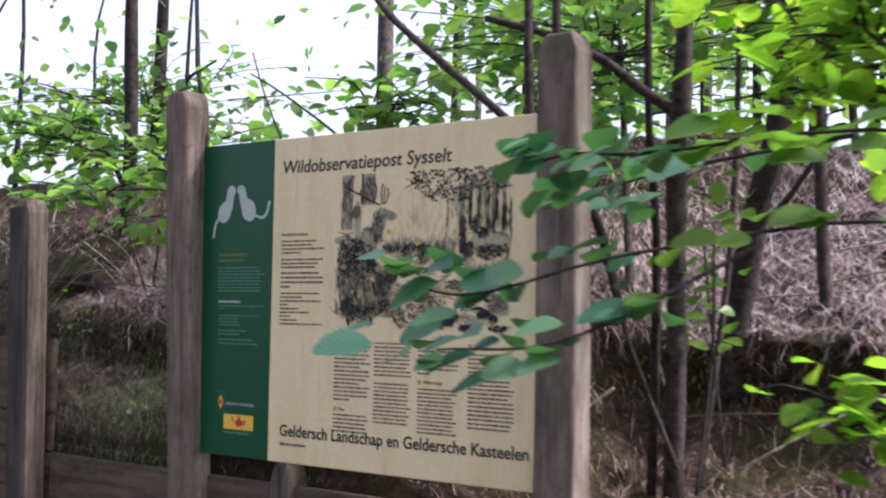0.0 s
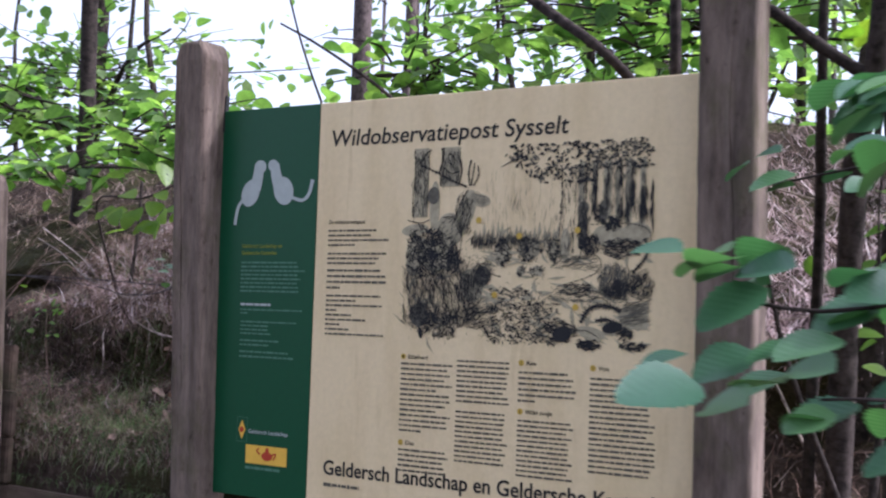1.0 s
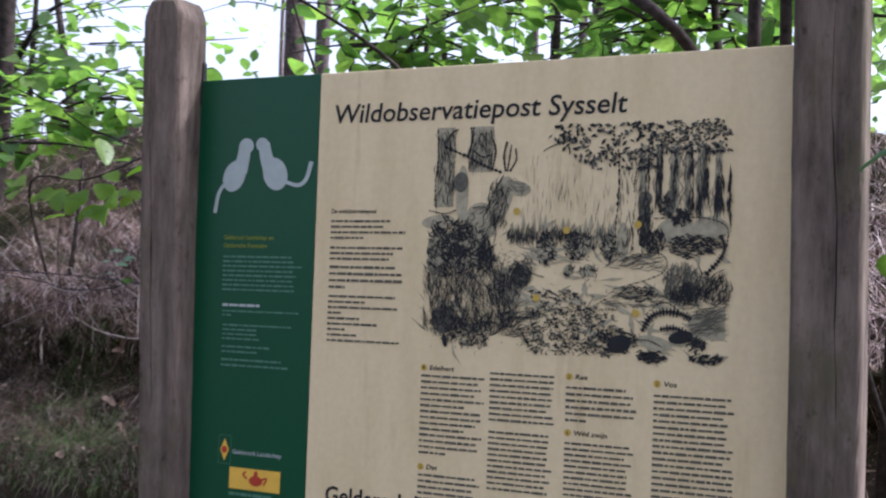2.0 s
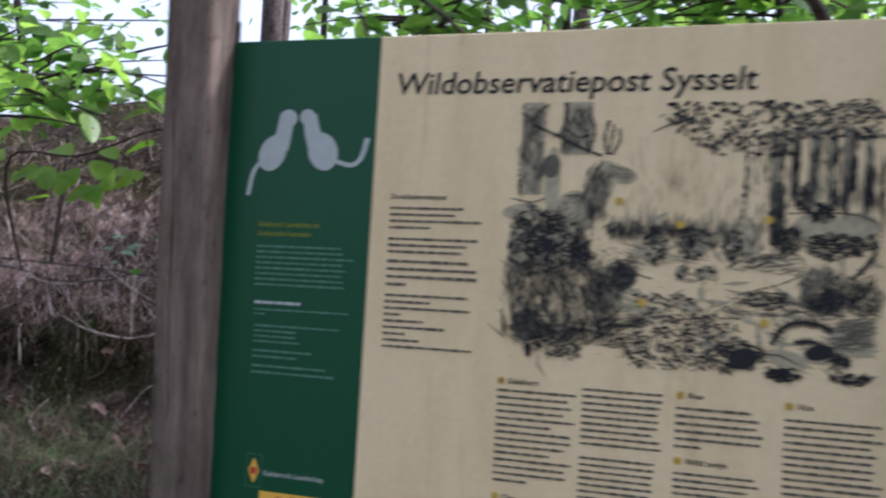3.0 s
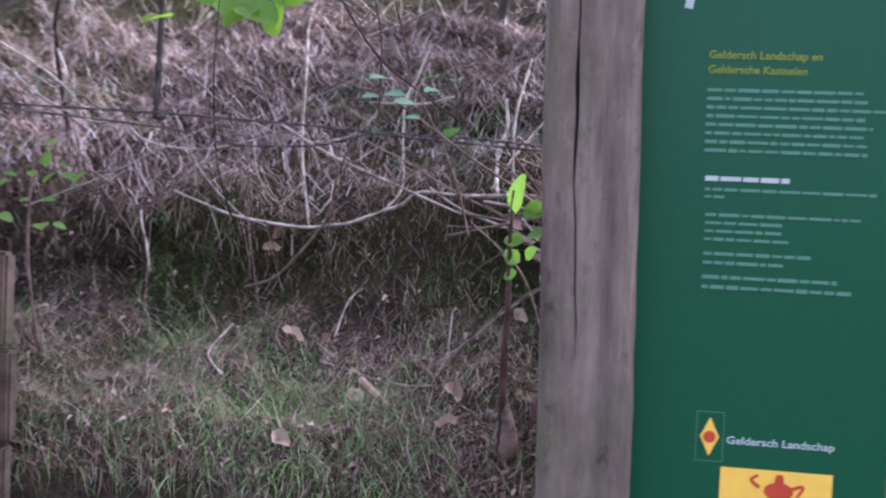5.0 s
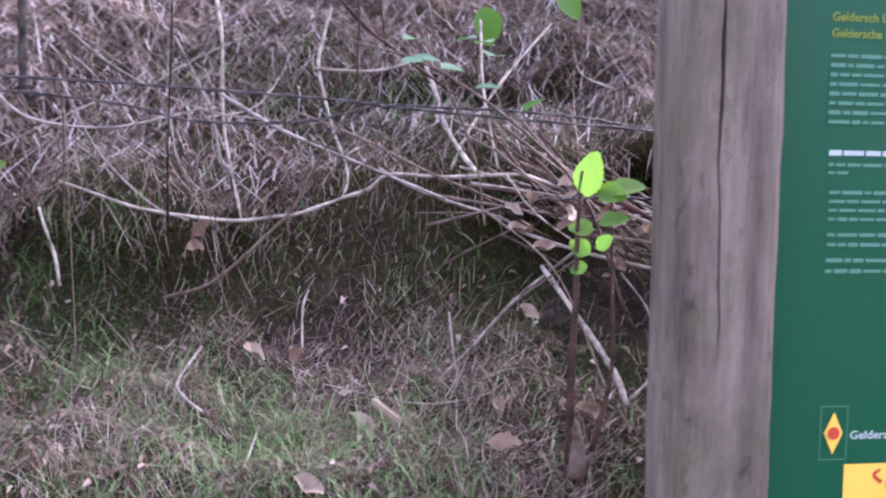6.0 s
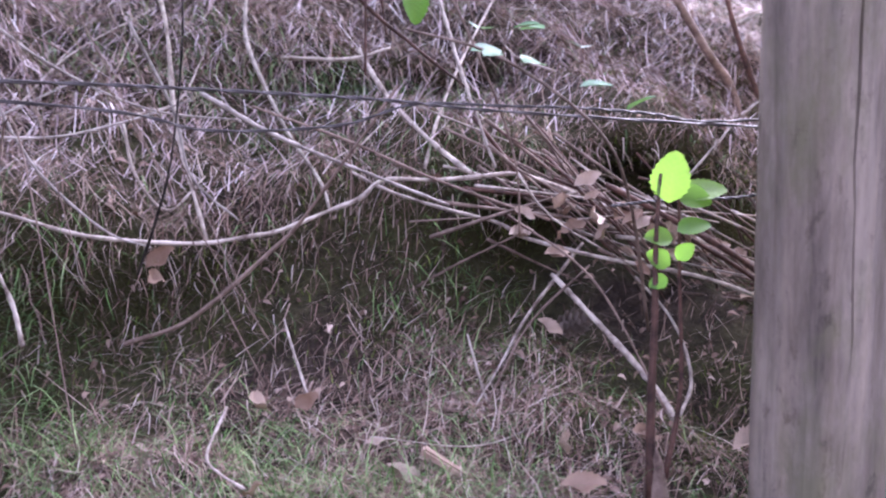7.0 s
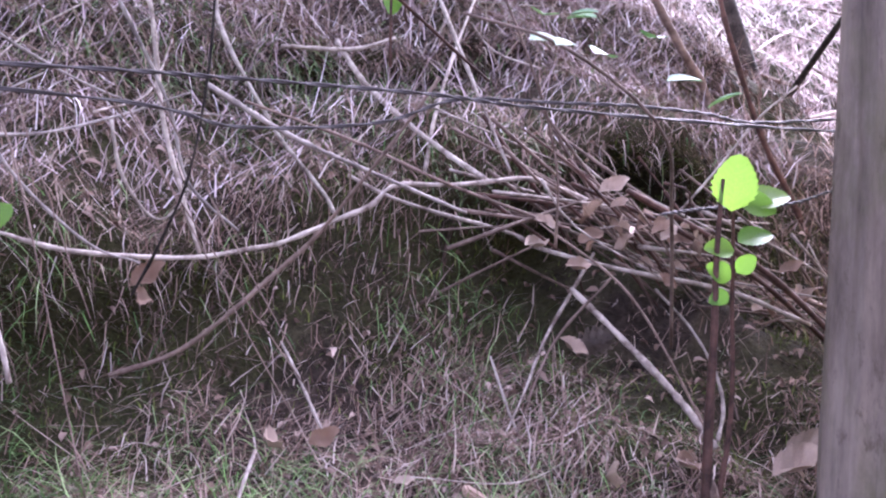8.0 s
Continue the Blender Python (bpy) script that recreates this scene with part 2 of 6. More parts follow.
def thing(name, loc, label, category, group="", kind=""):
    e = new(name)
    e.location = loc
    e.empty_display_size = 0.05
    return tagged(e, label, category, group, kind)


def under(ob, parent):
    """Keeps ob, built in world places, where it is under a parent that stands off the origin."""
    ob.parent = parent
    ob.matrix_parent_inverse = Matrix.Translation(parent.location).inverted()
    return ob


def spline(points, n):
    """n points on a smooth curve through the given ones."""
    p = np.array(points, float)
    if len(p) == 2:
        return p[0] + (p[1] - p[0]) * np.linspace(0, 1, n)[:, None]
    q = np.vstack([2 * p[0] - p[1], p, 2 * p[-1] - p[-2]])
    out = []
    for s in np.linspace(0, len(p) - 1 - 1e-6, n):
        i = int(s)
        t = s - i
        a, b, c, d = q[i:i + 4]
        out.append(0.5 * (2 * b + (c - a) * t + (2 * a - 5 * b + 4 * c - d) * t * t + (3 * b - a - 3 * c + d) * t ** 3))
    return np.array(out)


def tube_arrays(path, r0, r1, sides=6, wob=0.0, rng=None):
    path = np.array(path, float)
    n = len(path)
    tan = np.gradient(path, axis=0)
    tan /= np.linalg.norm(tan, axis=1)[:, None] + 1e-9
    ref = np.array((0.31, 0.17, 0.93))
    u = np.cross(tan, ref)
    u /= np.linalg.norm(u, axis=1)[:, None] + 1e-9
    v = np.cross(tan, u)
    rad = np.linspace(r0, r1, n)
    if wob and rng is not None:
        rad = rad * (1 + wob * rng.standard_normal(n))
    ang = np.arange(sides) * 2 * np.pi / sides
    ring = np.cos(ang)[None, :, None] * u[:, None, :] + np.sin(ang)[None, :, None] * v[:, None, :]
    verts = (path[:, None, :] + ring * rad[:, None, None]).reshape(-1, 3)
    i, j = np.meshgrid(np.arange(n - 1), np.arange(sides), indexing="ij")
    a, b = i * sides + j, i * sides + (j + 1) % sides
    faces = np.stack([a, b, b + sides, a + sides], -1).reshape(-1, 4)
    return verts, faces


def tube(name, points, r0, r1, mat, parent=None, label="", n=16, sides=6, wob=0.06, seed=0):
    rng = np.random.default_rng(seed + 7)
    v, f = tube_arrays(spline(points, n), r0, r1, sides, wob, rng)
    k = len(v)
    fl = [tuple(x) for x in f.tolist()] + [tuple(range(sides - 1, -1, -1)), tuple(range(k - sides, k))]
    return put(name, v, fl, mat, parent, label, smooth=True)


def box(x0, x1, y0, y1, z0, z1):
    v = [(x, y, z) for x in (x0, x1) for y in (y0, y1) for z in (z0, z1)]
    f = [(0, 1, 3, 2), (4, 6, 7, 5), (0, 4, 5, 1), (2, 3, 7, 6), (0, 2, 6, 4), (1, 5, 7, 3)]
    return v, f


def worn_box(name, lo, hi, mat, parent, bevel=0.004, seed=1, label="", cuts=10, warp=0.003):
    """A board with eased, slightly uneven edges."""
    bm = bmesh.new()
    bmesh.ops.create_cube(bm, size=1)
    size, mid = Vector(hi) - Vector(lo), (Vector(hi) + Vector(lo)) / 2
    for v in bm.verts:
        v.co = Vector(a * b for a, b in zip(v.co, size)) + mid
    ax = max(range(3), key=lambda k: size[k])
    long_edges = [e for e in bm.edges if abs(e.verts[0].co[ax] - e.verts[1].co[ax]) > size[ax] * 0.5]
    bmesh.ops.subdivide_edges(bm, edges=long_edges, cuts=cuts)
    sharp = [e for e in bm.edges if len(e.link_faces) == 2 and e.calc_face_angle(0) > 0.5]
    bmesh.ops.bevel(bm, geom=sharp, offset=bevel, segments=2, affect='EDGES')
    for v in bm.verts:
        d = noise.noise_vector(v.co * 5 + Vector((seed, seed * 2, 0)))
        v.co += d * warp
    me = bpy.data.meshes.new(name)
    bm.to_mesh(me)
    bm.free()
    me.materials.append(mat)
    ob = new(name, me)
    ob.parent = parent
    return tagged(ob, label)


# ---- leaves ----
def leaf_template(teeth=9, wide=0.42, fold=0.10, droop=0.12):
    """A broad toothed leaf of length 1 along +x with its face towards +z: vertices and triangles."""
    mid = [(t, 0.0, -droop * t * t) for t in np.linspace(0, 1, teeth + 1)]
    vs = list(mid)
    left, right = [], []
    for i in range(1, teeth):
        t = i / teeth
        w = wide * (math.sin(math.pi * t ** 0.72) ** 0.75)
        for side, store in ((1, left), (-1, right)):
            a = len(vs)
            vs.append((t + 0.045, side * w, fold * w / wide - droop * t * t))
            vs.append((t + 0.060, side * w * 0.88, fold * w / wide * 0.88 - droop * t * t))
            store.append((a, a + 1))
    fs = []
    for store, flip in ((left, False), (right, True)):
        tri = []
        prev_mid, prev_out = 0, None
        for i, (a, b) in enumerate(store, start=1):
            if prev_out is None:
                tri += [(0, i, a)]
            else:
                tri += [(i - 1, i, a), (i - 1, a, prev_out)]
            tri += [(i, b, a)]
            prev_out = b
        tri += [(teeth - 1, teeth, prev_out)]
        fs += [t[::-1] for t in tri] if not flip else tri
    return np.array(vs), np.array(fs)


LEAF_V, LEAF_F = leaf_template()
DRY_V, DRY_F = leaf_template(7, 0.30, 0.34, -0.6)
DRY_V = DRY_V + np.stack([0 * DRY_V[:, 0], 0.05 * np.sin(DRY_V[:, 0] * 9), 0.07 * np.sin(DRY_V[:, 0] * 11 + DRY_V[:, 1] * 8)], -1)
SMALL_V, SMALL_F = np.array([(0, 0, 0), (0.3, 0.3, 0.05), (0.65, 0.32, 0.02), (1, 0, -0.12), (0.65, -0.32, 0.02), (0.3, -0.3, 0.05), (0.5, 0, -0.02)]), \
    np.array([(0, 6, 1), (1, 6, 2), (2, 6, 3), (3, 6, 4), (4, 6, 5), (5, 6, 0)])


def frames_of(dirs, ups):
    x = dirs / (np.linalg.norm(dirs, axis=1)[:, None] + 1e-9)
    y = np.cross(ups, x)
    y /= np.linalg.norm(y, axis=1)[:, None] + 1e-9
    return x, y, np.cross(x, y)


def leaf_cloud(name, pos, dirs, ups, size, mat, parent=None, label="", tmpl=None):
    tv, tf = tmpl if tmpl is not None else (LEAF_V, LEAF_F)
    x, y, z = frames_of(dirs, ups)
    v = tv[None, :, 0:1] * x[:, None] + tv[None, :, 1:2] * y[:, None] + tv[None, :, 2:3] * z[:, None]
    v = v * size[:, None, None] + pos[:, None]
    f = tf[None] + (np.arange(len(pos)) * len(tv))[:, None, None]
    return put_arrays(name, v.reshape(-1, 3), f.reshape(-1, 3), mat, parent, label)


leaf_me = {}


def one_leaf(parent, loc, direction, up, size, mat, name="leaf", label=""):
    """A single leaf as an object of its own; alike leaves share one mesh."""
    key = mat.name
    if key not in leaf_me:
        me = bpy.data.meshes.new(name)
        tv, tf = (DRY_V, DRY_F) if mat is DEAD_ONE else (LEAF_V, LEAF_F)
        me.from_pydata([tuple(v) for v in tv], [], [tuple(int(i) for i in f) for f in tf])
        me.polygons.foreach_set("use_smooth", [True] * len(me.polygons))
        me.materials.append(mat)
        leaf_me[key] = me
    ob = new(name, leaf_me[key])
    x = Vector(direction).normalized()
    y = Vector(up).cross(x).normalized()
    z = x.cross(y)
    m = Matrix((x, y, z)).transposed().to_4x4()
    m.translation = loc
    ob.parent = parent
    base = Matrix.Translation(parent.location).inverted() if parent else Matrix()
    ob.matrix_basis = base @ m @ Matrix.Diagonal((size, size, size, 1))
    return tagged(ob, label)


# ---- the ground ----
LEFT_Y = [-200, 0.055, 0.075, 0.09, 0.13, 0.2, 0.29, 0.36, 0.41, 0.46, 0.55, 0.8, 1.5, 2.2, 3.5, 8, 30, 200]
LEFT_Z = [0, 0, 0.80, 0.97, 1.04, 1.075, 1.115, 1.155, 1.23, 1.33, 1.41, 1.56, 1.86, 2.10, 2.28, 2.45, 2.7, 4]
RIGHT_Z = [0, 0, 0.72, 0.80, 0.84, 0.86, 0.88, 0.90, 0.92, 0.95, 1.00, 1.33, 1.60, 1.90, 2.12, 2.4, 2.7, 4]


def ground_z(x, y, rough=True):
    x, y = np.asarray(x, float), np.asarray(y, float)
    k = np.clip((x - 0.45) / 0.7, 0, 1)
    k = k * k * (3 - 2 * k)
    ledge = 0.07 * np.exp(-((x - 0.08) / 0.22) ** 2)
    yy = y + np.where(y > 0.15, ledge * np.clip((y - 0.15) / 0.1, 0, 1), 0)
    z = (1 - k) * np.interp(yy, LEFT_Y, LEFT_Z) + k * np.interp(y, LEFT_Y, RIGHT_Z)
    if rough:
        on = np.clip((y - 0.09) / 0.1, 0, 1)
        z = z + on * (0.028 * np.sin(x * 11.0 + 1.3 + 2 * np.sin(y * 7)) * np.sin(y * 13 + 2.1 * np.sin(x * 5)) + 0.013 * np.sin(x * 37 + y * 23) * np.sin(y * 41 - x * 13))
        z = z + np.clip((y - 0.6) / 1.0, 0, 1) * 0.06 * np.sin(x * 2.3 + 0.7 * np.sin(y * 1.7)) * np.sin(y * 2.9 + 0.4)
    return z


def hollow(x, v):
    """How far the bank is eaten out behind, or hangs forward of, its plain slope: two turf lips over hollows."""
    x, v = np.asarray(x, float), np.asarray(v, float)
    k = 0.55 + 0.45 * np.sin(x * 6.1 + 0.8 + 1.4 * np.sin(x * 2.7))
    m = 0.55 + 0.45 * np.sin(x * 5.3 + 2.6 + 1.2 * np.sin(x * 3.9))
    low = np.interp(v, [0.29, 0.34, 0.375, 0.41, 0.445, 0.47, 0.52], [0, 0.035, 0.085, 0.075, -0.005, -0.02, 0])
    high = np.interp(v, [0.50, 0.55, 0.59, 0.63, 0.68, 0.76], [0, 0.06, 0.13, 0.04, -0.03, 0])
    fade = np.clip((0.7 - x) / 0.3, 0, 1)
    k = k + 0.9 * np.exp(-((x + 0.03) / 0.16) ** 2) + 0.45 * np.exp(-((x - 0.14) / 0.15) ** 2)
    right = np.interp(v, [0.50, 0.58, 0.66, 0.73, 0.78, 0.86], [0, 0.10, 0.17, 0.06, -0.03, 0]) * np.clip((x - 0.8) / 0.3, 0, 1)
    return fade * (k * low + m * high) + right


def steps(*spans):
    return np.concatenate([np.linspace(a, b, n, endpoint=False) for a, b, n in spans])


gx = np.append(steps((-200, -20, 14), (-20, -4, 20), (-4, -1.2, 50), (-1.2, 1.9, 190), (1.9, 4, 40), (4, 20, 20), (20, 200, 14)), 200)
gy = np.append(steps((-200, -20, 12), (-20, -3, 12), (-3, 0.055, 12), (0.055, 0.1, 6), (0.1, 0.9, 110), (0.9, 3, 60), (3, 10, 30), (10, 30, 16), (30, 200, 14)), 200)
XX, YY = np.meshgrid(gx, gy, indexing="ij")
ZZ = ground_z(XX, YY)
i, j = np.meshgrid(np.arange(len(gx) - 1), np.arange(len(gy) - 1), indexing="ij")
a = i * len(gy) + j
ground = put_arrays("ground", np.stack([XX, YY + hollow(XX, YY), ZZ], -1).reshape(-1, 3), np.stack([a, a + len(gy), a + len(gy) + 1, a + 1], -1).reshape(-1, 4), SOIL)
tagged(ground, "brown woodland soil with moss rising as a bank behind boards", "ground", kind="structure")


# ---- the information board ----
def post_mesh(name, x0, x1, y0, y1, z0, z1, parent, seed, crack=None, lean=0.0, label="", r=0.014, tip=0.0):
    """A squared post with worn round edges, chamfered head and, where given, a drying crack in its front."""
    rng = np.random.default_rng(seed)
    zs = list(np.linspace(z0, z1 - 0.058, 60)) + [z1 - 0.045, z1 - 0.032, z1 - 0.018, z1 - 0.006, z1 - 0.001, z1]
    verts, faces = [], []
    for k, z in enumerate(zs):
        h = max(0.0, z - (z1 - 0.045)) / 0.045
        inset = 0.026 * h ** 1.4
        fy = 0.006 * max(0.0, h - 0.85) / 0.15
        wear = 1 + 0.25 * noise.noise(Vector((seed * 3.1, 0.0, z * 4.0)))
        rr = r * wear * (1 - 0.6 * h)
        dx = lean * (z - 1.4) + 0.0020 * math.sin(z * 5 + seed)
        a0, a1, b0, b1 = x0 + inset + dx, x1 - inset * 0.8 + dx, y0 + fy + tip * (z - 1.4), y1 - fy + tip * (z - 1.4)
        ring = []
        for cx, cy, first in ((a1 - rr, b0 + rr, -90), (a1 - rr, b1 - rr, 0), (a0 + rr, b1 - rr, 90), (a0 + rr, b0 + rr, 180)):
            ring += [(cx + rr * math.cos(radians(first + q)), cy + rr * math.sin(radians(first + q))) for q in (0, 22, 45, 68, 90)]
        if crack:
            cx, depth, half = crack
            c = a0 + (a1 - a0) * (cx + 0.045 * math.sin(z * 6.0) + 0.022 * math.sin(z * 17) + 0.008 * math.sin(z * 53))
            fade = max(0.0, min(1, (z - 1.18) / 0.16)) * max(0.15, min(1, (1.95 - z) / 0.3))
            hw = half * (0.15 + 0.85 * fade) * (1 + 0.35 * math.sin(z * 31))
            ring += [(c - hw, b0), (c, b0 + depth * fade + 0.0004), (c + hw, b0)]
        n = len(ring)
        verts += [(p[0] + rng.normal(0, 0.0004), p[1] + rng.normal(0, 0.0004), z + rng.normal(0, 0.0015) * (z > z1 - 0.01)) for p in ring]
        if k:
            o = (k - 1) * n
            faces += [(o + q, o + (q + 1) % n, o + n + (q + 1) % n, o + n + q) for q in range(n)]
    faces.append(tuple(range(len(verts) - n, len(verts))))
    return put(name, verts, faces, POST, parent, label)


BW, BZ0, BZ1, SEAM = 1.232, 0.953, 1.85, 0.30
board = thing("information_board", (0.6, 0, 0), "cream and green information board between two weathered wooden posts", "sign")
under(post_mesh("post", -0.088, 0.017, -0.054, 0.037, -0.3, 2.010, None, 3, (0.33, 0.02, 0.0016), -0.012, "grey weathered post with a long drying crack", 0.017, -0.03), board)
# an ink-black bar stands for the shade in the post's slot
groove, groove_faces = box(0.0155, 0.0215, -0.003, 0.0125, 1.80, 1.888)
under(put("slot_shade_bar", [(x - 0.002 - 0.012 * (z - 1.4), y + (0.005 if z > 1.85 and y < 0 else 0.0), z) for x, y, z in groove], groove_faces, INK, None, "black bar standing for the shaded slot above the panel"), board)
under(post_mesh("post", 1.214, 1.323, -0.064, 0.012, -0.3, 2.022, None, 8, (0.62, 0.006, 0.001), 0.0, "grey weathered squared post", 0.009), board)
under(post_mesh("support_post", 0.29, 0.375, 0.02, 0.10, -0.3, 0.945, None, 12, None, 0.0, "short post under the panel"), board)


def bev_panel(name, x0, x1, mat):
    bm = bmesh.new()
    bmesh.ops.create_cube(bm, size=1)
    for v in bm.verts:
        v.co = Vector((x0 + (v.co.x + 0.5) * (x1 - x0), 0.005 + v.co.y * 0.01, BZ0 + (v.co.z + 0.5) * (BZ1 - BZ0)))
    bmesh.ops.bevel(bm, geom=bm.edges[:], offset=0.0012, segments=1, affect='EDGES')
    me = bpy.data.meshes.new(name)
    bm.to_mesh(me)
    bm.free()
    me.materials.append(mat)
    return under(new(name, me), board)


green_panel = tagged(bev_panel("green_panel", -0.012, SEAM - 0.0008, GREEN), "dark green printed panel")
cream_panel = tagged(bev_panel("cream_panel", SEAM + 0.0008, BW, CREAM), "cream printed panel with faint dirt runs")
PY = -0.0012


def printed(ob):
    """A print belongs to the panel that it is on."""
    ob.parent = green_panel if ob.data.vertices[0].co.x < SEAM else cream_panel
    return ob



def flat(name, polys, mat, label="", depth=PY):
    """A print on the board: polygons given as lists of (x, z)."""
    vs, fs = [], []
    for k, p in enumerate(polys):
        o = len(vs)
        vs += [(x, depth - 0.00002 * (k % 29), z) for x, z in p]
        fs.append(tuple(range(o, o + len(p))))
    return printed(put(name, vs, fs, mat, None, label))


def rect(x0, x1, z0, z1):
    return [(x0, z0), (x1, z0), (x1, z1), (x0, z1)]


def lettering(text, x0, x1, base, cap, mat, shear=0.0, weight=0.0, name="lettering", label=""):
    """A line of letters from x0 to x1 on the base line, with capitals of the given height."""
    cu = bpy.data.curves.new(name, 'FONT')
    cu.body, cu.size, cu.shear, cu.offset, cu.resolution_u = text, 1.0, shear, weight, 3
    tmp = new(name, cu)
    bpy.context.view_layer.update()
    me = bpy.data.meshes.new_from_object(tmp.evaluated_get(bpy.context.evaluated_depsgraph_get()))
    bpy.data.objects.remove(tmp)
    bpy.data.curves.remove(cu)
    co = np.array([v.co[:] for v in me.vertices])
    lo, hi = co[:, 0].min(), co[:, 0].max()
    sx, sz = (x1 - x0) / (hi - lo), cap / 0.70
    for v, c in zip(me.vertices, co):
        v.co = (x0 + (c[0] - lo) * sx, PY, base + c[1] * sz)
    me.materials.clear()
    me.materials.append(mat)
    me.name = name
    return tagged(printed(new(name, me)), label)


def word_bars(x0, x1, ztop, zbot, lines, mat, seed, name="text_block", ends=(), h=0.38):
    """Small print too fine to read: rows of short bars of uneven length."""
    rng = np.random.default_rng(seed)
    polys = []
    pitch = (ztop - zbot) / max(1, lines - 1) if lines > 1 else 0.01
    bar = pitch * h if lines > 1 else h
    for k in range(lines):
        z = ztop - k * pitch
        end = x0 + (x1 - x0) * (ends[k] if k < len(ends) else rng.uniform(0.84, 1.0))
        x = x0
        while x < end - 0.002:
            w = min(rng.uniform(0.006, 0.024), end - x)
            hh = bar * rng.uniform(0.8, 1.15)
            polys.append(rect(x, x + w, z - hh / 2, z + hh / 2))
            x += w + 0.0022
    return flat(name, polys, mat)


lettering("Wildobservatiepost Sysselt", 0.337, 0.925, 1.751, 0.036, INK, 0.12, 0.010, "title_lettering", "large black slanted title")
lettering("Geldersch Landschap en Geldersche Kasteelen", 0.347, 1.165, 1.026, 0.031, INK, 0.0, 0.017, "footer_lettering", "black line of letters along the foot")
word_bars(0.349, 0.445, 1.004, 1.004, 1, INK_SOFT, 5, "text_line", (1.0,), 0.007)
lettering("De wildobservatiepost", 0.337, 0.437, 1.577, 0.0085, INK, 0.1, 0.01, "heading_lettering")
word_bars(0.337, 0.50, 1.562, 1.530, 4, INK_SOFT, 11, ends=(0.8, 0.72, 1.0, 0.45))
word_bars(0.337, 0.50, 1.511, 1.490, 3, INK_SOFT, 12, ends=(0.97, 0.85, 0.8))
word_bars(0.337, 0.50, 1.474, 1.436, 4, INK_SOFT, 13, ends=(0.9, 0.97, 0.98, 0.22))
word_bars(0.337, 0.50, 1.418, 1.334, 9, INK_SOFT, 14, ends=(0.9, 0.5, 0.95, 0.2, 0.45, 0.68, 0.24, 0.4, 0.98))


def disc(cx, cz, r, n=14):
    return [(cx + r * math.cos(2 * math.pi * k / n), cz + r * math.sin(2 * math.pi * k / n)) for k in range(n)]


for num, word, x, z, w in (("1", "Edelhert", 0.549, 1.293, 0.05), ("2", "Das", 0.549, 1.112, 0.022), ("3", "Ree", 0.833, 1.293, 0.022), ("4", "Wild zwijn", 0.833, 1.196, 0.06), ("5", "Vos", 0.99, 1.290, 0.022)):
    flat("number_dot", [disc(x, z, 0.0062)], OCHRE)
    d = lettering(num, x - 0.0016, x + 0.0016, z - 0.0032, 0.0064, INK, name="number_lettering")
    d.location.y -= 0.0008
    lettering(word, x + 0.012, x + 0.012 + w, z - 0.004, 0.0085, INK, 0.1, 0.01, "heading_lettering")
word_bars(0.544, 0.672, 1.278, 1.138, 14, INK_SOFT, 21, ends=(1, .9, .95, .85, 1, .7, .95, .96, .88, .7, .98, .9, .92, .45))
word_bars(0.544, 0.672, 1.097, 1.054, 5, INK_SOFT, 22)
word_bars(0.683, 0.812, 1.290, 1.208, 9, INK_SOFT, 23)
word_bars(0.683, 0.812, 1.186, 1.086, 11, INK_SOFT, 24)
word_bars(0.828, 0.955, 1.274, 1.218, 6, INK_SOFT, 25, ends=(.85, .95, .92, 1, .97, .3))
word_bars(0.828, 0.955, 1.178, 1.070, 12, INK_SOFT, 26)
word_bars(0.985, 1.122, 1.270, 1.092, 18, INK_SOFT, 27)

# the green part's prints
def blob(cx, cz, rx, rz, tilt=0.0, n=18):
    c, s = math.cos(tilt), math.sin(tilt)
    return [(cx + rx * math.cos(a) * c - rz * math.sin(a) * s, cz + rx * math.cos(a) * s + rz * math.sin(a) * c) for a in (2 * math.pi * k / n for k in range(n))]


def ribbon(pts, w0, w1):
    p = spline([(x, 0, z) for x, z in pts], 12)
    t = np.gradient(p, axis=0)
    t /= np.linalg.norm(t, axis=1)[:, None]
    nrm = np.stack([-t[:, 2], 0 * t[:, 0], t[:, 0]], -1)
    w = np.linspace(w0, w1, 12)[:, None]
    a, b = p + nrm * w / 2, p - nrm * w / 2
    return [[(b[k][0], b[k][2]), (b[k + 1][0], b[k + 1][2]), (a[k + 1][0], a[k + 1][2]), (a[k][0], a[k][2])] for k in range(11)]


flat("grey_emblem", [blob(0.104, 1.652, 0.026, 0.033, -0.5), blob(0.131, 1.712, 0.018, 0.016)] + ribbon([(0.118, 1.66), (0.125, 1.69), (0.128, 1.715)], 0.034, 0.028) + ribbon([(0.085, 1.64), (0.068, 1.618), (0.06, 1.578)], 0.008, 0.009), GREYPRINT, "plain grey rounded emblem")
flat("grey_emblem", [blob(0.203, 1.655, 0.028, 0.034, 0.5), blob(0.170, 1.714, 0.016, 0.014, -0.4)] + ribbon([(0.19, 1.665), (0.18, 1.69), (0.174, 1.717)], 0.034, 0.026) + ribbon([(0.225, 1.64), (0.258, 1.632), (0.277, 1.645), (0.287, 1.678)], 0.007, 0.010), GREYPRINT, "plain grey rounded emblem")
lettering("Geldersch Landschap en", 0.085, 0.205, 1.5245, 0.0085, YELLOWPRINT, 0.0, 0.018)
lettering("Geldersche Kasteelen", 0.085, 0.190, 1.5085, 0.0085, YELLOWPRINT, 0.0, 0.018)
word_bars(0.085, 0.278, 1.490, 1.424, 8, PALEPRINT, 32)
word_bars(0.088, 0.178, 1.393, 1.393, 1, GREYPRINT, 33, "text_line", (1.0,), 0.0055)
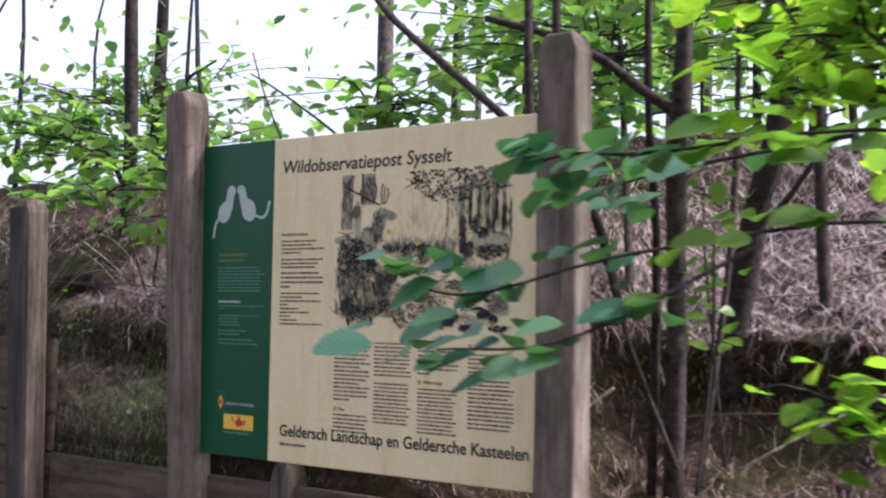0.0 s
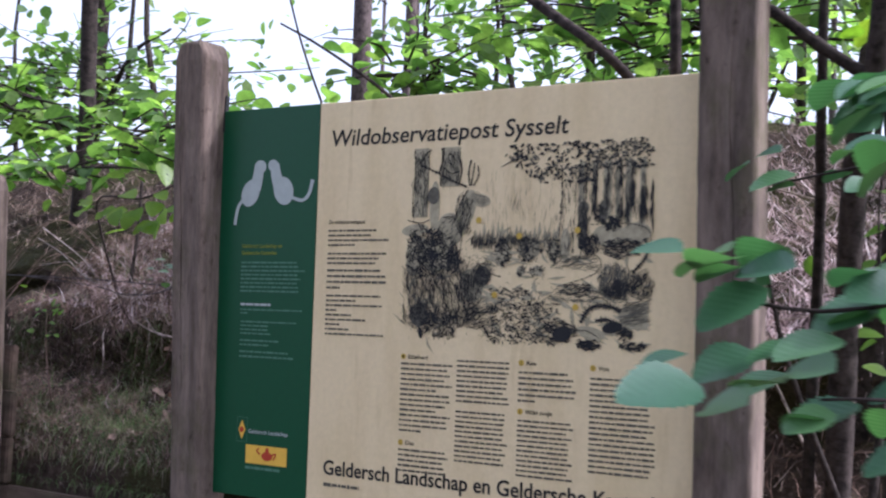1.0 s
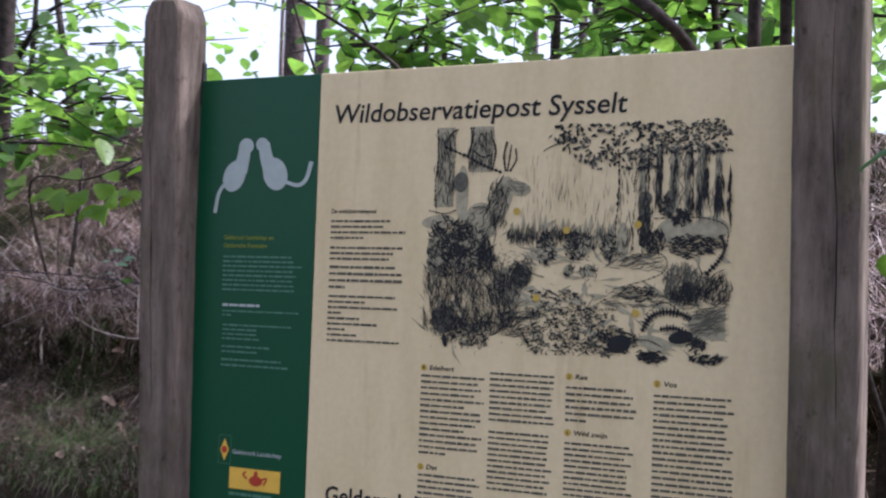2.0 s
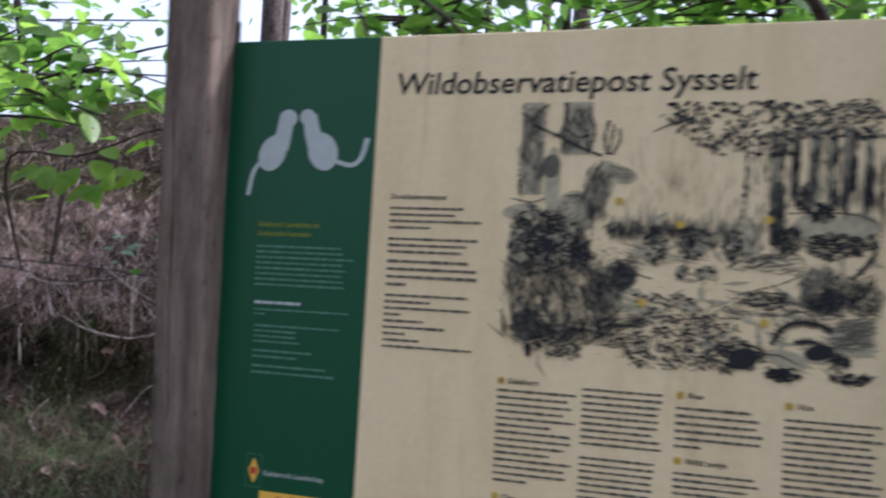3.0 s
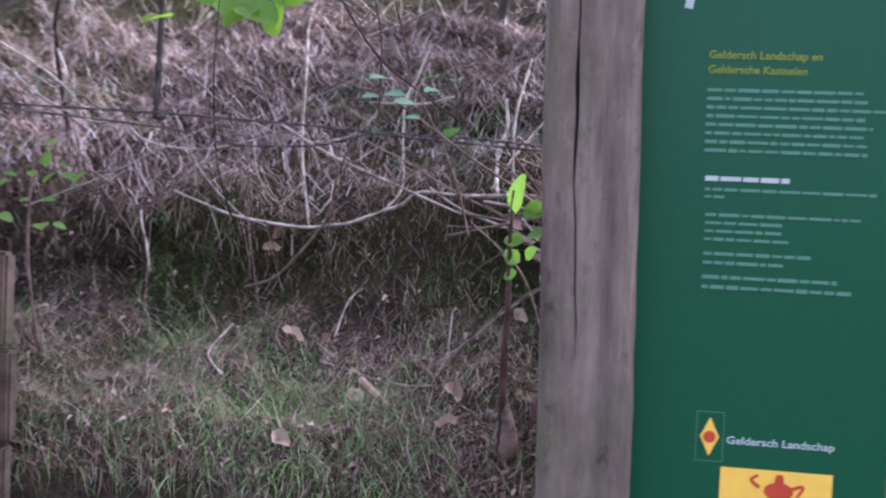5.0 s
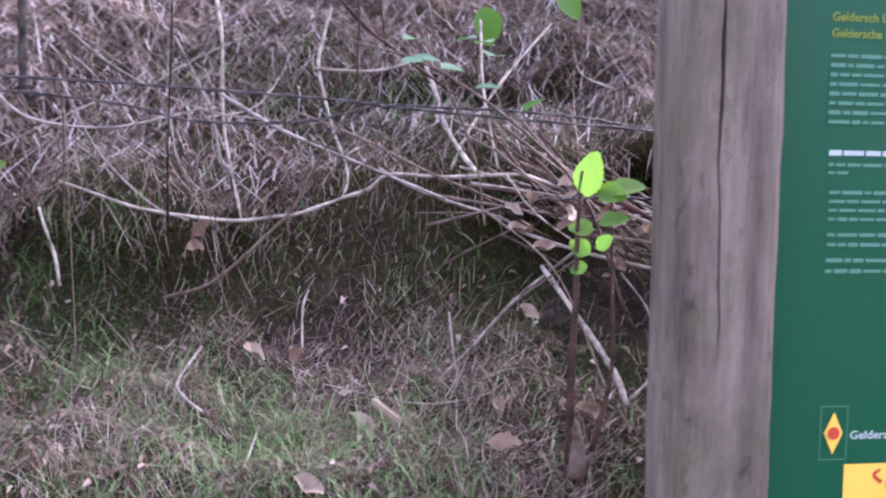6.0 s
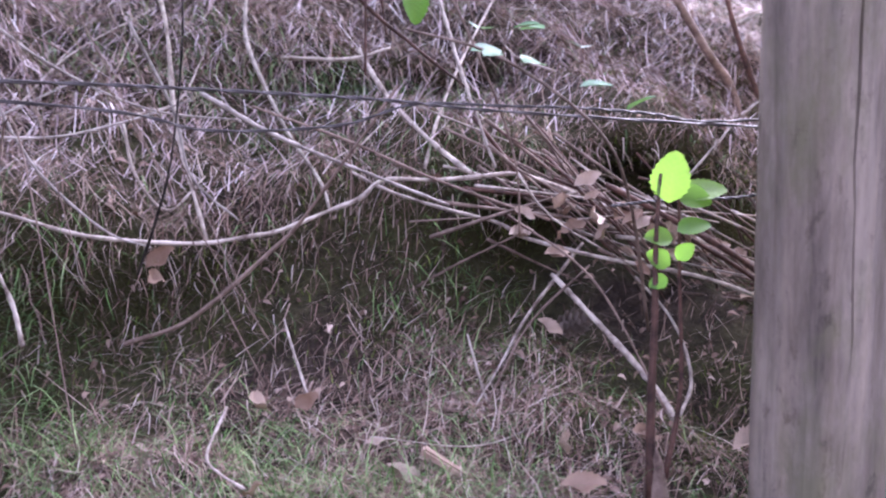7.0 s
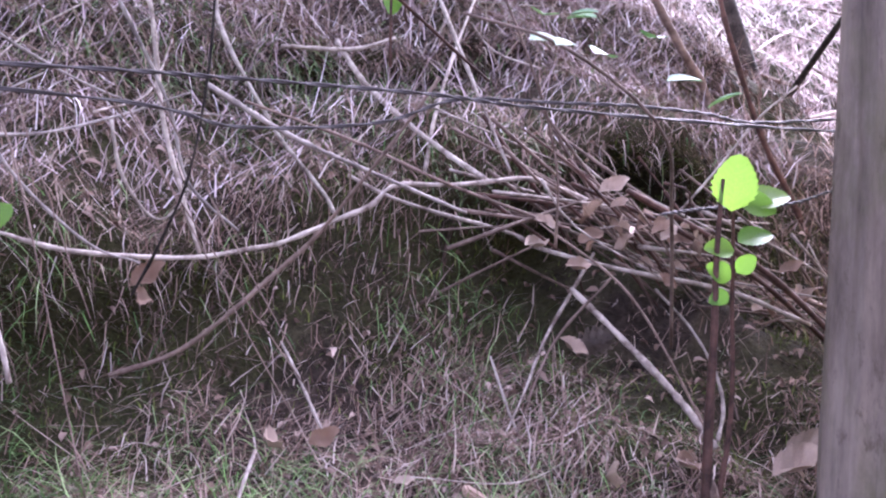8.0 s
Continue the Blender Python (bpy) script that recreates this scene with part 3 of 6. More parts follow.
word_bars(0.088, 0.27, 1.381, 1.373, 2, PALEPRINT, 34, ends=(1.0, 0.12))
word_bars(0.09, 0.255, 1.353, 1.326, 4, PALEPRINT, 35, ends=(1.0, 0.5, 0.5, 0.55))
word_bars(0.09, 0.205, 1.310, 1.300, 2, PALEPRINT, 36, ends=(1.0, 0.75))
word_bars(0.09, 0.25, 1.284, 1.273, 2, PALEPRINT, 37, ends=(0.9, 1.0))
flat("diamond_mark", [[(0.108, 1.083), (0.1185, 1.105), (0.108, 1.127), (0.0975, 1.105)]], ORANGE, "yellow diamond")
flat("red_dot", [disc(0.108, 1.105, 0.0068)], RED, depth=PY - 0.001)
flat("thin_frame", [rect(0.093, 0.1235, 1.077, 1.0778), rect(0.093, 0.1235, 1.1325, 1.1333), rect(0.093, 0.0938, 1.0778, 1.1325), rect(0.1227, 0.1235, 1.0778, 1.1325)], PALEPRINT)
lettering("Geldersch Landschap", 0.127, 0.243, 1.0985, 0.0085, GREYPRINT, 0.0, 0.012)
flat("orange_plate", [rect(0.122, 0.243, 1.030, 1.072)], ORANGE, "orange yellow plate")
flat("red_emblem", [blob(0.186, 1.049, 0.016, 0.010)] + ribbon([(0.165, 1.052), (0.156, 1.06), (0.163, 1.066)], 0.004, 0.003) + ribbon([(0.198, 1.052), (0.212, 1.056), (0.205, 1.042)], 0.004, 0.003) + [[(0.18, 1.055), (0.192, 1.055), (0.19, 1.068), (0.183, 1.068)]], RED, "plain red emblem", PY - 0.001)
word_bars(0.122, 0.225, 1.020, 1.020, 1, PALEPRINT, 39, "text_line", (1.0,), 0.006)

# the ink drawing: washes and pen strokes of a wood, with plain shapes among them
DX0, DX1, DZ0, DZ1 = 0.548, 1.110, 1.322, 1.735


def dr(u, v):
    return DX0 + u * (DX1 - DX0), DZ1 - v * (DZ1 - DZ0)


rng = np.random.default_rng(42)
pen, soft, washes = [], [], []


def stroke(u, v, du, dv, w, store, bend=0.0):
    (x0, z0), (x1, z1) = dr(min(u, 0.99), v), dr(min(u + du, 1.0), v + dv)
    L = math.hypot(x1 - x0, z1 - z0) + 1e-9
    nx, nz = -(z1 - z0) / L, (x1 - x0) / L
    mx, mz = (x0 + x1) / 2 + nx * bend * L, (z0 + z1) / 2 + nz * bend * L
    store.append([(x0, z0), (mx - nx * w / 2, mz - nz * w / 2), (x1, z1), (mx + nx * w / 2, mz + nz * w / 2)])


def hatch(n, u0, u1, v0, v1, length, ang, spread, w, store, bend=0.15):
    for _ in range(n):
        t, L = radians(ang + rng.normal(0, spread)), length * rng.uniform(0.5, 1.4)
        stroke(rng.uniform(u0, u1), rng.uniform(v0, v1), L * math.cos(t), L * math.sin(t), w * rng.uniform(0.6, 1.4), store, rng.normal(0, bend))


def shade(store, cu, cv, ru, rv, tilt=0.0):
    cx, cz = dr(cu, cv)
    store.append(blob(cx, cz, ru * (DX1 - DX0), rv * (DZ1 - DZ0), tilt))


def tuft(n, cu, cv, ru, rv, length, ang, spread, w, store, even=0.5):
    """Pen strokes filling an ellipse."""
    for _ in range(n):
        a, q = rng.uniform(0, 6.28), rng.random() ** even
        t, L = radians(ang + rng.normal(0, spread)), length * rng.uniform(0.5, 1.4)
        stroke(max(0, cu + ru * q * math.cos(a) - L * math.cos(t) / 2), cv + rv * q * math.sin(a) - L * math.sin(t) / 2, L * math.cos(t), L * math.sin(t), w * rng.uniform(0.6, 1.4), store, rng.normal(0, 0.2))


def line(points, w, store):
    """A pen line through points of the drawing."""
    p = spline([(u, 0, v) for u, v in points], 4 * len(points))
    for k in range(len(p) - 1):
        stroke(p[k][0], p[k][2], (p[k + 1][0] - p[k][0]) * 1.15, (p[k + 1][2] - p[k][2]) * 1.15, w * rng.uniform(0.7, 1.3), store)


def trunk(u0, u1, v0, v1, marks, dark_side=0, tone=None):
    """A trunk: outline, bark strokes, and a wash where it is grey."""
    if tone is not None:
        tone.append([dr(u0, v0), dr(u1, v0), dr(u1, v1), dr(u0, v1)][::-1])
    for u, w in ((u0, 0.0030 if dark_side == 0 else 0.0014), (u1, 0.0030 if dark_side == 1 else 0.0014)):
        line([(u, v0), (u + 0.004, v0 * 0.6 + v1 * 0.4), (u - 0.003, v0 * 0.3 + v1 * 0.7), (u, v1)], w, pen)
    hatch(marks, u0, u1, v0, v1 - 0.05, 0.06, 90, 6, 0.0016, soft, 0.1)
    hatch(marks // 2, u0, u1, v0, v1 - 0.05, 0.05, 88, 9, 0.0018, pen, 0.1)


# the wood of the upper left and the branching lines before it
trunk(0.025, 0.088, 0.0, 0.355, 90, 0, washes)
trunk(0.145, 0.225, 0.0, 0.20, 70, 0, washes)
for pts, w in (([(0.05, 0.085), (0.13, 0.13), (0.19, 0.17), (0.258, 0.205)], 0.0070), ([(0.155, 0.0), (0.150, 0.07), (0.135, 0.13)], 0.0055), ([(0.05, 0.085), (0.075, 0.03)], 0.004), ([(0.075, 0.095), (0.07, 0.035), (0.1, 0.01)], 0.0035),
               ([(0.225, 0.06), (0.235, 0.11), (0.228, 0.185)], 0.0055), ([(0.15, 0.10), (0.19, 0.135), (0.225, 0.125)], 0.0040), ([(0.275, 0.07), (0.265, 0.13), (0.272, 0.2)], 0.0062), ([(0.29, 0.085), (0.285, 0.14), (0.278, 0.2)], 0.0050), ([(0.305, 0.10), (0.308, 0.15), (0.288, 0.2)], 0.0050)):
    line(pts, w, pen)
# rounded forms below them, in plain grey
for cu, cv, ru, rv, t, st in ((0.255, 0.33, 0.038, 0.115, -0.35, washes), (0.315, 0.275, 0.046, 0.032, -0.18, washes), (0.19, 0.42, 0.060, 0.085, 0.2, washes), (0.120, 0.30, 0.022, 0.13, 0.0, washes), (0.115, 0.245, 0.026, 0.045, 0.0, soft), (0.035, 0.42, 0.060, 0.030, 0.1, washes)):
    shade(st, cu, cv, ru, rv, t)
tuft(110, 0.25, 0.34, 0.036, 0.11, 0.055, 100, 9, 0.0013, pen)
tuft(70, 0.19, 0.43, 0.055, 0.08, 0.04, 110, 25, 0.0018, soft)
tuft(40, 0.31, 0.27, 0.040, 0.026, 0.03, 10, 12, 0.0010, soft)
line([(0.0, 0.37), (0.06, 0.385), (0.10, 0.37)], 0.0035, pen)
line([(0.16, 0.36), (0.20, 0.355), (0.235, 0.40), (0.245, 0.47), (0.235, 0.53)], 0.0028, pen)
line([(0.215, 0.35), (0.245, 0.27), (0.265, 0.22)], 0.0026, pen)
# the black bush
for cu, cv, ru, rv, t in ((0.055, 0.53, 0.055, 0.075, 0.1), (0.125, 0.55, 0.06, 0.085, -0.1), (0.185, 0.565, 0.045, 0.065, 0.2), (0.03, 0.60, 0.03, 0.06, 0.0)):
    shade(washes, cu, cv, ru, rv, t)
tuft(430, 0.11, 0.545, 0.125, 0.115, 0.035, 80, 45, 0.0026, pen, 0.8)
tuft(120, 0.21, 0.57, 0.035, 0.07, 0.04, 95, 25, 0.0022, pen)
tuft(60, 0.08, 0.45, 0.08, 0.05, 0.04, 85, 35, 0.0030, pen)
# stems of the middle distance
hatch(90, 0.0, 1.0, 0.5, 0.95, 0.10, 20, 40, 0.008, washes, 0.1)
hatch(80, 0.33, 0.65, 0.12, 0.36, 0.07, 91, 4, 0.0008, washes, 0.05)
hatch(26, 0.33, 0.64, 0.22, 0.40, 0.07, 92, 4, 0.0010, soft, 0.05)
for u in np.arange(0.30, 0.65, 0.019):
    stroke(u, rng.uniform(0.38, 0.43), rng.normal(0, 0.006), rng.uniform(0.08, 0.13), 0.0080, washes)
hatch(150, 0.29, 0.64, 0.42, 0.47, 0.055, 95, 10, 0.0018, soft)
hatch(95, 0.29, 0.50, 0.44, 0.48, 0.05, 95, 10, 0.0016, pen)
# dark rounded forms on the far clearing
for cu, cv, ru, rv in ((0.418, 0.535, 0.034, 0.070), (0.525, 0.52, 0.050, 0.062), (0.622, 0.53, 0.024, 0.060), (0.495, 0.625, 0.020, 0.028), (0.560, 0.625, 0.026, 0.030)):
    shade(washes, cu, cv, ru * 0.9, rv * 0.85)
    tuft(int(34000 * ru * rv), cu, cv, ru, rv, 0.028, 80, 35, 0.0024 if rv > 0.04 else 0.0016, pen)
shade(washes, 0.428, 0.555, 0.010, 0.026)
# the leaves over the top
for _ in range(230):
    u = 0.42 + 0.35 * rng.random() ** 0.75
    v = rng.random() * (0.03 + 0.17 * min(1, (u - 0.41) / 0.16))
    L = rng.uniform(0.014, 0.030)
    t = rng.uniform(0.2, 2.9)
    stroke(u, v, L * math.cos(t), L * math.sin(t), 0.0075 * rng.uniform(0.4, 1.1), pen if rng.random() < 0.45 else soft)
for _ in range(300):
    t, L = rng.uniform(0.0, 3.1), rng.uniform(0.010, 0.024)
    stroke(rng.uniform(0.74, 0.985), 0.135 * rng.random(), L * math.cos(t), L * math.sin(t), 0.006 * rng.uniform(0.4, 1), soft if rng.random() < 0.62 else pen)
line([(0.40, 0.115), (0.44, 0.09), (0.50, 0.07)], 0.003, pen)
# the pale forked trunk and the wood behind it
trunk(0.648, 0.702, 0.12, 0.57, 30, 0)
line([(0.70, 0.30), (0.705, 0.22), (0.745, 0.14)], 0.0026, pen)
shade(washes, 0.668, 0.50, 0.020, 0.08)
for u0, u1, vb in ((0.715, 0.735, 0.38), (0.765, 0.785, 0.34), (0.81, 0.838, 0.38), (0.855, 0.872, 0.40), (0.892, 0.915, 0.40), (0.945, 0.965, 0.44)):
    washes.append([dr(u0, 0.10), dr(u1, 0.10), dr(u1, vb), dr(u0, vb)][::-1])
    hatch(30, u0, u1, 0.10, vb - 0.06, 0.07, 90, 4, 0.0018, soft)
for u, w, va, vb in ((0.778, 0.016, 0.13, 0.36), (0.826, 0.010, 0.10, 0.34), (0.876, 0.012, 0.10, 0.38), (0.918, 0.018, 0.09, 0.36), (0.960, 0.022, 0.20, 0.40), (0.992, 0.012, 0.16, 0.44), (0.742, 0.006, 0.12, 0.30), (0.902, 0.010, 0.24, 0.40)):
    hatch(int(2200 * w), u - w / 2, u + w / 2, va, vb - 0.06, 0.07, 90, 3, 0.0022, pen, 0.05)
# rounded pale forms before that wood
for cu, cv, ru, rv, st in ((0.835, 0.455, 0.062, 0.055, washes), (0.935, 0.445, 0.055, 0.050, washes), (0.735, 0.40, 0.018, 0.10, soft), (0.81, 0.345, 0.018, 0.055, soft), (0.735, 0.325, 0.022, 0.032, soft)):
    shade(st, cu, cv, ru, rv)
tuft(90, 0.735, 0.41, 0.020, 0.11, 0.035, 95, 12, 0.0024, pen)
tuft(50, 0.80, 0.35, 0.024, 0.05, 0.02, 70, 40, 0.0026, pen)
tuft(70, 0.845, 0.40, 0.030, 0.030, 0.025, 70, 40, 0.0036, pen)
line([(0.76, 0.405), (0.85, 0.40), (0.93, 0.405), (0.985, 0.44), (0.985, 0.52)], 0.0026, pen)
tuft(150, 0.885, 0.515, 0.080, 0.042, 0.035, 10, 25, 0.0022, pen)
tuft(80, 0.76, 0.50, 0.035, 0.05, 0.04, 85, 20, 0.0030, pen)
line([(0.965, 0.47), (0.980, 0.52), (0.965, 0.57), (0.925, 0.63)], 0.0110, pen)
# the mound, its outline and the grass by the stump
line([(0.70, 0.57), (0.77, 0.545), (0.805, 0.57), (0.80, 0.62), (0.74, 0.66), (0.64, 0.70)], 0.0026, pen)
hatch(60, 0.60, 0.76, 0.56, 0.62, 0.05, -25, 12, 0.0016, soft)
tuft(60, 0.72, 0.715, 0.055, 0.030, 0.03, -20, 25, 0.0022, pen)
tuft(190, 0.86, 0.67, 0.060, 0.075, 0.055, -85, 16, 0.0022, soft)
tuft(100, 0.865, 0.705, 0.045, 0.040, 0.04, -80, 22, 0.0024, pen)
tuft(80, 0.955, 0.69, 0.045, 0.05, 0.06, -78, 18, 0.0018, pen)
hatch(120, 0.60, 0.99, 0.72, 0.77, 0.045, -8, 12, 0.0014, soft)
washes.append([dr(0.87, 0.80), dr(0.985, 0.755), dr(0.985, 0.89), dr(0.89, 0.89)][::-1])
hatch(120, 0.87, 0.95, 0.78, 0.88, 0.05, -20, 8, 0.0014, soft)
# two black bands over a pale rounded form, and the hollow beside it
line([(0.735, 0.87), (0.76, 0.81), (0.80, 0.785), (0.85, 0.79), (0.885, 0.81)], 0.0150, pen)
line([(0.79, 0.855), (0.84, 0.850), (0.885, 0.880)], 0.0130, pen)
shade(pen, 0.855, 0.885, 0.038, 0.026, 0.2)
line([(0.745, 0.80), (0.80, 0.745), (0.86, 0.79)], 0.0026, pen)
line([(0.70, 0.86), (0.715, 0.90), (0.76, 0.905), (0.80, 0.93)], 0.0028, pen)
shade(washes, 0.775, 0.915, 0.055, 0.030, -0.2)
shade(pen, 0.665, 0.925, 0.038, 0.036, 0.2)
tuft(110, 0.66, 0.91, 0.06, 0.05, 0.03, 10, 30, 0.0024, pen)
tuft(60, 0.765, 0.97, 0.045, 0.018, 0.03, 5, 15, 0.0040, pen)
tuft(36, 0.90, 0.915, 0.03, 0.03, 0.03, -55, 15, 0.0034, pen)
tuft(46, 0.935, 0.965, 0.05, 0.018, 0.022, -50, 25, 0.0044, pen)
# long grass, the rounded grey form in it and the leafy brush
hatch(520, 0.0, 0.32, 0.66, 0.92, 0.065, -98, 15, 0.0013, pen)
hatch(380, 0.0, 0.34, 0.64, 0.92, 0.065, -96, 20, 0.0016, soft)
tuft(170, 0.17, 0.90, 0.09, 0.07, 0.035, -70, 40, 0.0022, pen)
shade(soft, 0.065, 0.855, 0.040, 0.062, 0.2)
tuft(110, 0.085, 0.87, 0.065, 0.075, 0.03, 60, 50, 0.0018, pen)
shade(pen, 0.075, 0.945, 0.009, 0.030, 0.2)
shade(washes, 0.29, 0.70, 0.050, 0.085, 0.25)
shade(soft, 0.335, 0.655, 0.034, 0.055, -0.45)
tuft(110, 0.335, 0.645, 0.040, 0.055, 0.03, 55, 22, 0.0018, pen)
tuft(80, 0.285, 0.72, 0.045, 0.075, 0.04, 75, 20, 0.0014, pen)
line([(0.36, 0.635), (0.395, 0.65), (0.415, 0.655)], 0.0034, pen)
line([(0.34, 0.60), (0.352, 0.575), (0.365, 0.605)], 0.0034, pen)
tuft(60, 0.30, 0.59, 0.07, 0.04, 0.022, 20, 80, 0.0012, pen)
hatch(70, 0.22, 0.36, 0.82, 0.92, 0.08, -22, 10, 0.0013, pen)
for _ in range(430):
    u, v = rng.uniform(0.37, 0.64), rng.uniform(0.70, 0.97)
    if v < 0.70 + 0.55 * max(0.0, u - 0.50):
        continue
    t, L = rng.uniform(0, 3.1), rng.uniform(0.010, 0.026)
    stroke(u, v, L * math.cos(t), L * math.sin(t), 0.0055 * rng.uniform(0.3, 1.0), pen if rng.random() < 0.35 else soft, rng.normal(0, 0.3))
hatch(230, 0.36, 0.64, 0.78, 0.97, 0.022, 40, 70, 0.0016, pen)
line([(0.49, 0.80), (0.56, 0.785), (0.62, 0.74)], 0.0032, pen)
line([(0.56, 0.785), (0.58, 0.73)], 0.0024, pen)
line([(0.345, 0.895), (0.372, 0.955)], 0.0085, pen)
hatch(150, 0.0, 1.0, 0.5, 0.98, 0.02, 85, 45, 0.0011, soft)
tagged(flat("drawing_wash", washes, WASH, "", -0.0009), kind="stuff")
tagged(flat("drawing_shading", soft, INK_SOFT, "", -0.0016), kind="stuff")
tagged(flat("ink_drawing", pen, INK, "black pen drawing of a wood", -0.0023), kind="stuff")
for k, (u, v) in enumerate(((0.315, 0.375), (0.485, 0.455), (0.715, 0.43), (0.39, 0.745), (0.715, 0.795))):
    flat("number_dot", [disc(*dr(u, v), 0.0065)], OCHRE, "", -0.0030)

# ---- retaining boards and the board wall beside ----
boards = thing("retaining_boards", (-0.43, 0.06, 0), "dark horizontal boards holding the bank", "retaining wall", kind="structure")
for k, (z0, z1) in enumerate(((0.0, 0.145), (0.148, 0.293), (0.296, 0.441), (0.444, 0.589), (0.592, 0.737), (0.740, 0.885))):
    under(worn_box("plank", (-0.745, 0.030 + 0.002 * (k % 2), z0), (1.9, 0.056, z1), PLANK, None, 0.004, k + 2), boards)
side = thing("board_wall", (-1.4, 0.05, 0), "weathered horizontal plank wall with a squared post", "wall", kind="structure")
under(post_mesh("post", -0.890, -0.806, -0.030, 0.048, -0.3, 1.73, None, 21, (0.5, 0.004, 0.001), -0.03, "grey squared post", 0.008), side)
# thin dark facing added over the post so that its front is darker
cover = worn_box("cover_board", (-0.893, -0.046, -0.3), (-0.808, -0.0325, 1.70), POST_DARK, None, 0.003, 31, "added dark facing on the front of the post", 14, 0.002)
for v in cover.data.vertices:
    v.co.x += -0.03 * (v.co.z - 1.4)
under(cover, side)
for k in range(10):
    under(worn_box("plank", (-2.6, 0.052 + 0.002 * (k % 3), k * 0.1265), (-0.772 - 0.006 * (k % 2), 0.078, k * 0.1265 + 0.1225), PLANK, None, 0.004, k + 20), side)
# ---- end of the large structure ----

# ---- grass and litter on the bank ----
def blades(name, base, azim, length, elev, droop, width, mat, label, category, parts=4, bend=0.9):
    """Curved blades: a strip each, from its base out along azim, rising at elev and drooping on the way."""
    n = len(base)
    t = np.linspace(0, 1, parts)
    el = elev[:, None] - droop[:, None] * t[None]
    step = length[:, None] / (parts - 1)
    way = azim[:, None] + bend * np.random.default_rng(n).normal(0, 1, n)[:, None] * t[None]
    run = np.cos(el) * step
    run[:, 0] = 0
    hx, hy = np.cumsum(run * np.cos(way), 1), np.cumsum(run * np.sin(way), 1)
    hz = np.cumsum(np.sin(el) * step, 1) - np.sin(el[:, :1]) * step
    s = np.stack([-np.sin(azim), np.cos(azim), 0 * azim], -1)
    pts = base[:, None] + np.stack([hx, hy, hz], -1)
    wd = width[:, None] * (1 - 0.9 * t[None] ** 1.5) / 2
    v = np.stack([pts - s[:, None] * wd[..., None], pts + s[:, None] * wd[..., None]], 2).reshape(-1, 3)
    k = np.arange(parts - 1)[None] * 2 + (np.arange(n) * parts * 2)[:, None]
    f = np.stack([k, k + 1, k + 3, k + 2], -1).reshape(-1, 4)
    return tagged(put_arrays(name, v, f, mat), label, category, kind="stuff")


rng = np.random.default_rng(5)


def lie(x, y, azim):
    """The angle at which a blade must rise to lie along the ground."""
    e = 0.02
    return np.arctan2(ground_z(x + e * np.cos(azim), np.maximum(y + e * np.sin(azim), 0.085)) - ground_z(x, y), e)


def on_ground(x, y, lift=0.0):
    return np.stack([x, y + hollow(x, y), ground_z(x, y) + lift], -1)


def tufts(n_tuft, per, x0, x1, y0, y1, spread, rng):
    cx, cy = rng.uniform(x0, x1, n_tuft), rng.uniform(y0, y1, n_tuft)
    x = np.repeat(cx, per) + rng.normal(0, spread, n_tuft * per)
    y = np.maximum(np.repeat(cy, per) + rng.normal(0, spread, n_tuft * per), 0.085)
    return x, y


def under_heap(x, y):
    """The bare earth in the lee of the twig heap, cleared to deepen its shade."""
    return np.maximum(np.exp(-((x - 0.0) / 0.15) ** 2 - ((y - 0.25) / 0.12) ** 2), np.exp(-((x - 0.16) / 0.16) ** 2 - ((y - 0.28) / 0.15) ** 2))


def eaten_out(x, y):
    """One in the hollows of the bank, where litter is thinned to darken their shade."""
    return np.clip((hollow(x, y) - 0.012) / 0.055, 0, 1) * np.where((x > -0.05) & (y > 0.46), 0.35, 1.0)


def green_here(x, y):
    return 0.5 + 0.5 * np.sin(x * 6.3 + 1.1 + 1.5 * np.sin(y * 9)) * np.sin(y * 8.0 + 0.6 + np.sin(x * 4))


x, y = tufts(620, 26, -1.25, 0.45, 0.09, 0.85, 0.020, rng)
keep = rng.random(len(x)) > np.maximum(0.92 * under_heap(x, y), 0.45 * eaten_out(x, y))
x, y = x[keep], y[keep]
n = len(x)
blades("dry_grass", on_ground(x, y, -0.004), np.where(rng.random(n) < 0.3, rng.normal(-1.57, 0.9, n), np.where(rng.random(n) < 0.5, 0, 3.14) + rng.normal(0, 0.7, n)), rng.gamma(5, 0.0072, n), rng.normal(0.22, 0.4, n), rng.uniform(0.2, 1.7, n), rng.uniform(0.0007, 0.0016, n), STRAW, "tangled dry straw-coloured grass hanging over the bank", "grass", 4, 0.4)
x, y = tufts(1900, 34, -1.3, 0.45, 0.09, 0.80, 0.026, rng)
keep = (green_here(x, y) > 0.66) & (rng.random(len(x)) < 0.7)
keep |= (y < 0.24 + 0.08 * np.sin(x * 11)) & (x > -1.1) & (x < -0.12)
keep |= rng.random(len(x)) < 0.07
keep &= rng.random(len(x)) > under_heap(x, y)
x, y = x[keep], y[keep]
n = len(x)
blades("green_grass", on_ground(x, y, -0.004), rng.uniform(0, 6.28, n), rng.gamma(5, 0.0085, n), rng.normal(0.55, 0.5, n), rng.uniform(0.8, 2.8, n), rng.uniform(0.0008, 0.0018, n), GRASS, "thin fresh green grass growing among the straw", "grass")
x, y = tufts(130, 26, -0.58, -0.24, 0.09, 0.24, 0.022, rng)
x2, y2 = tufts(70, 24, -0.95, -0.56, 0.12, 0.34, 0.022, rng)
x3, y3 = tufts(60, 22, -0.76, -0.60, 0.30, 0.46, 0.020, rng)
x4, y4 = tufts(46, 24, -0.56, -0.40, 0.20, 0.32, 0.018, rng)
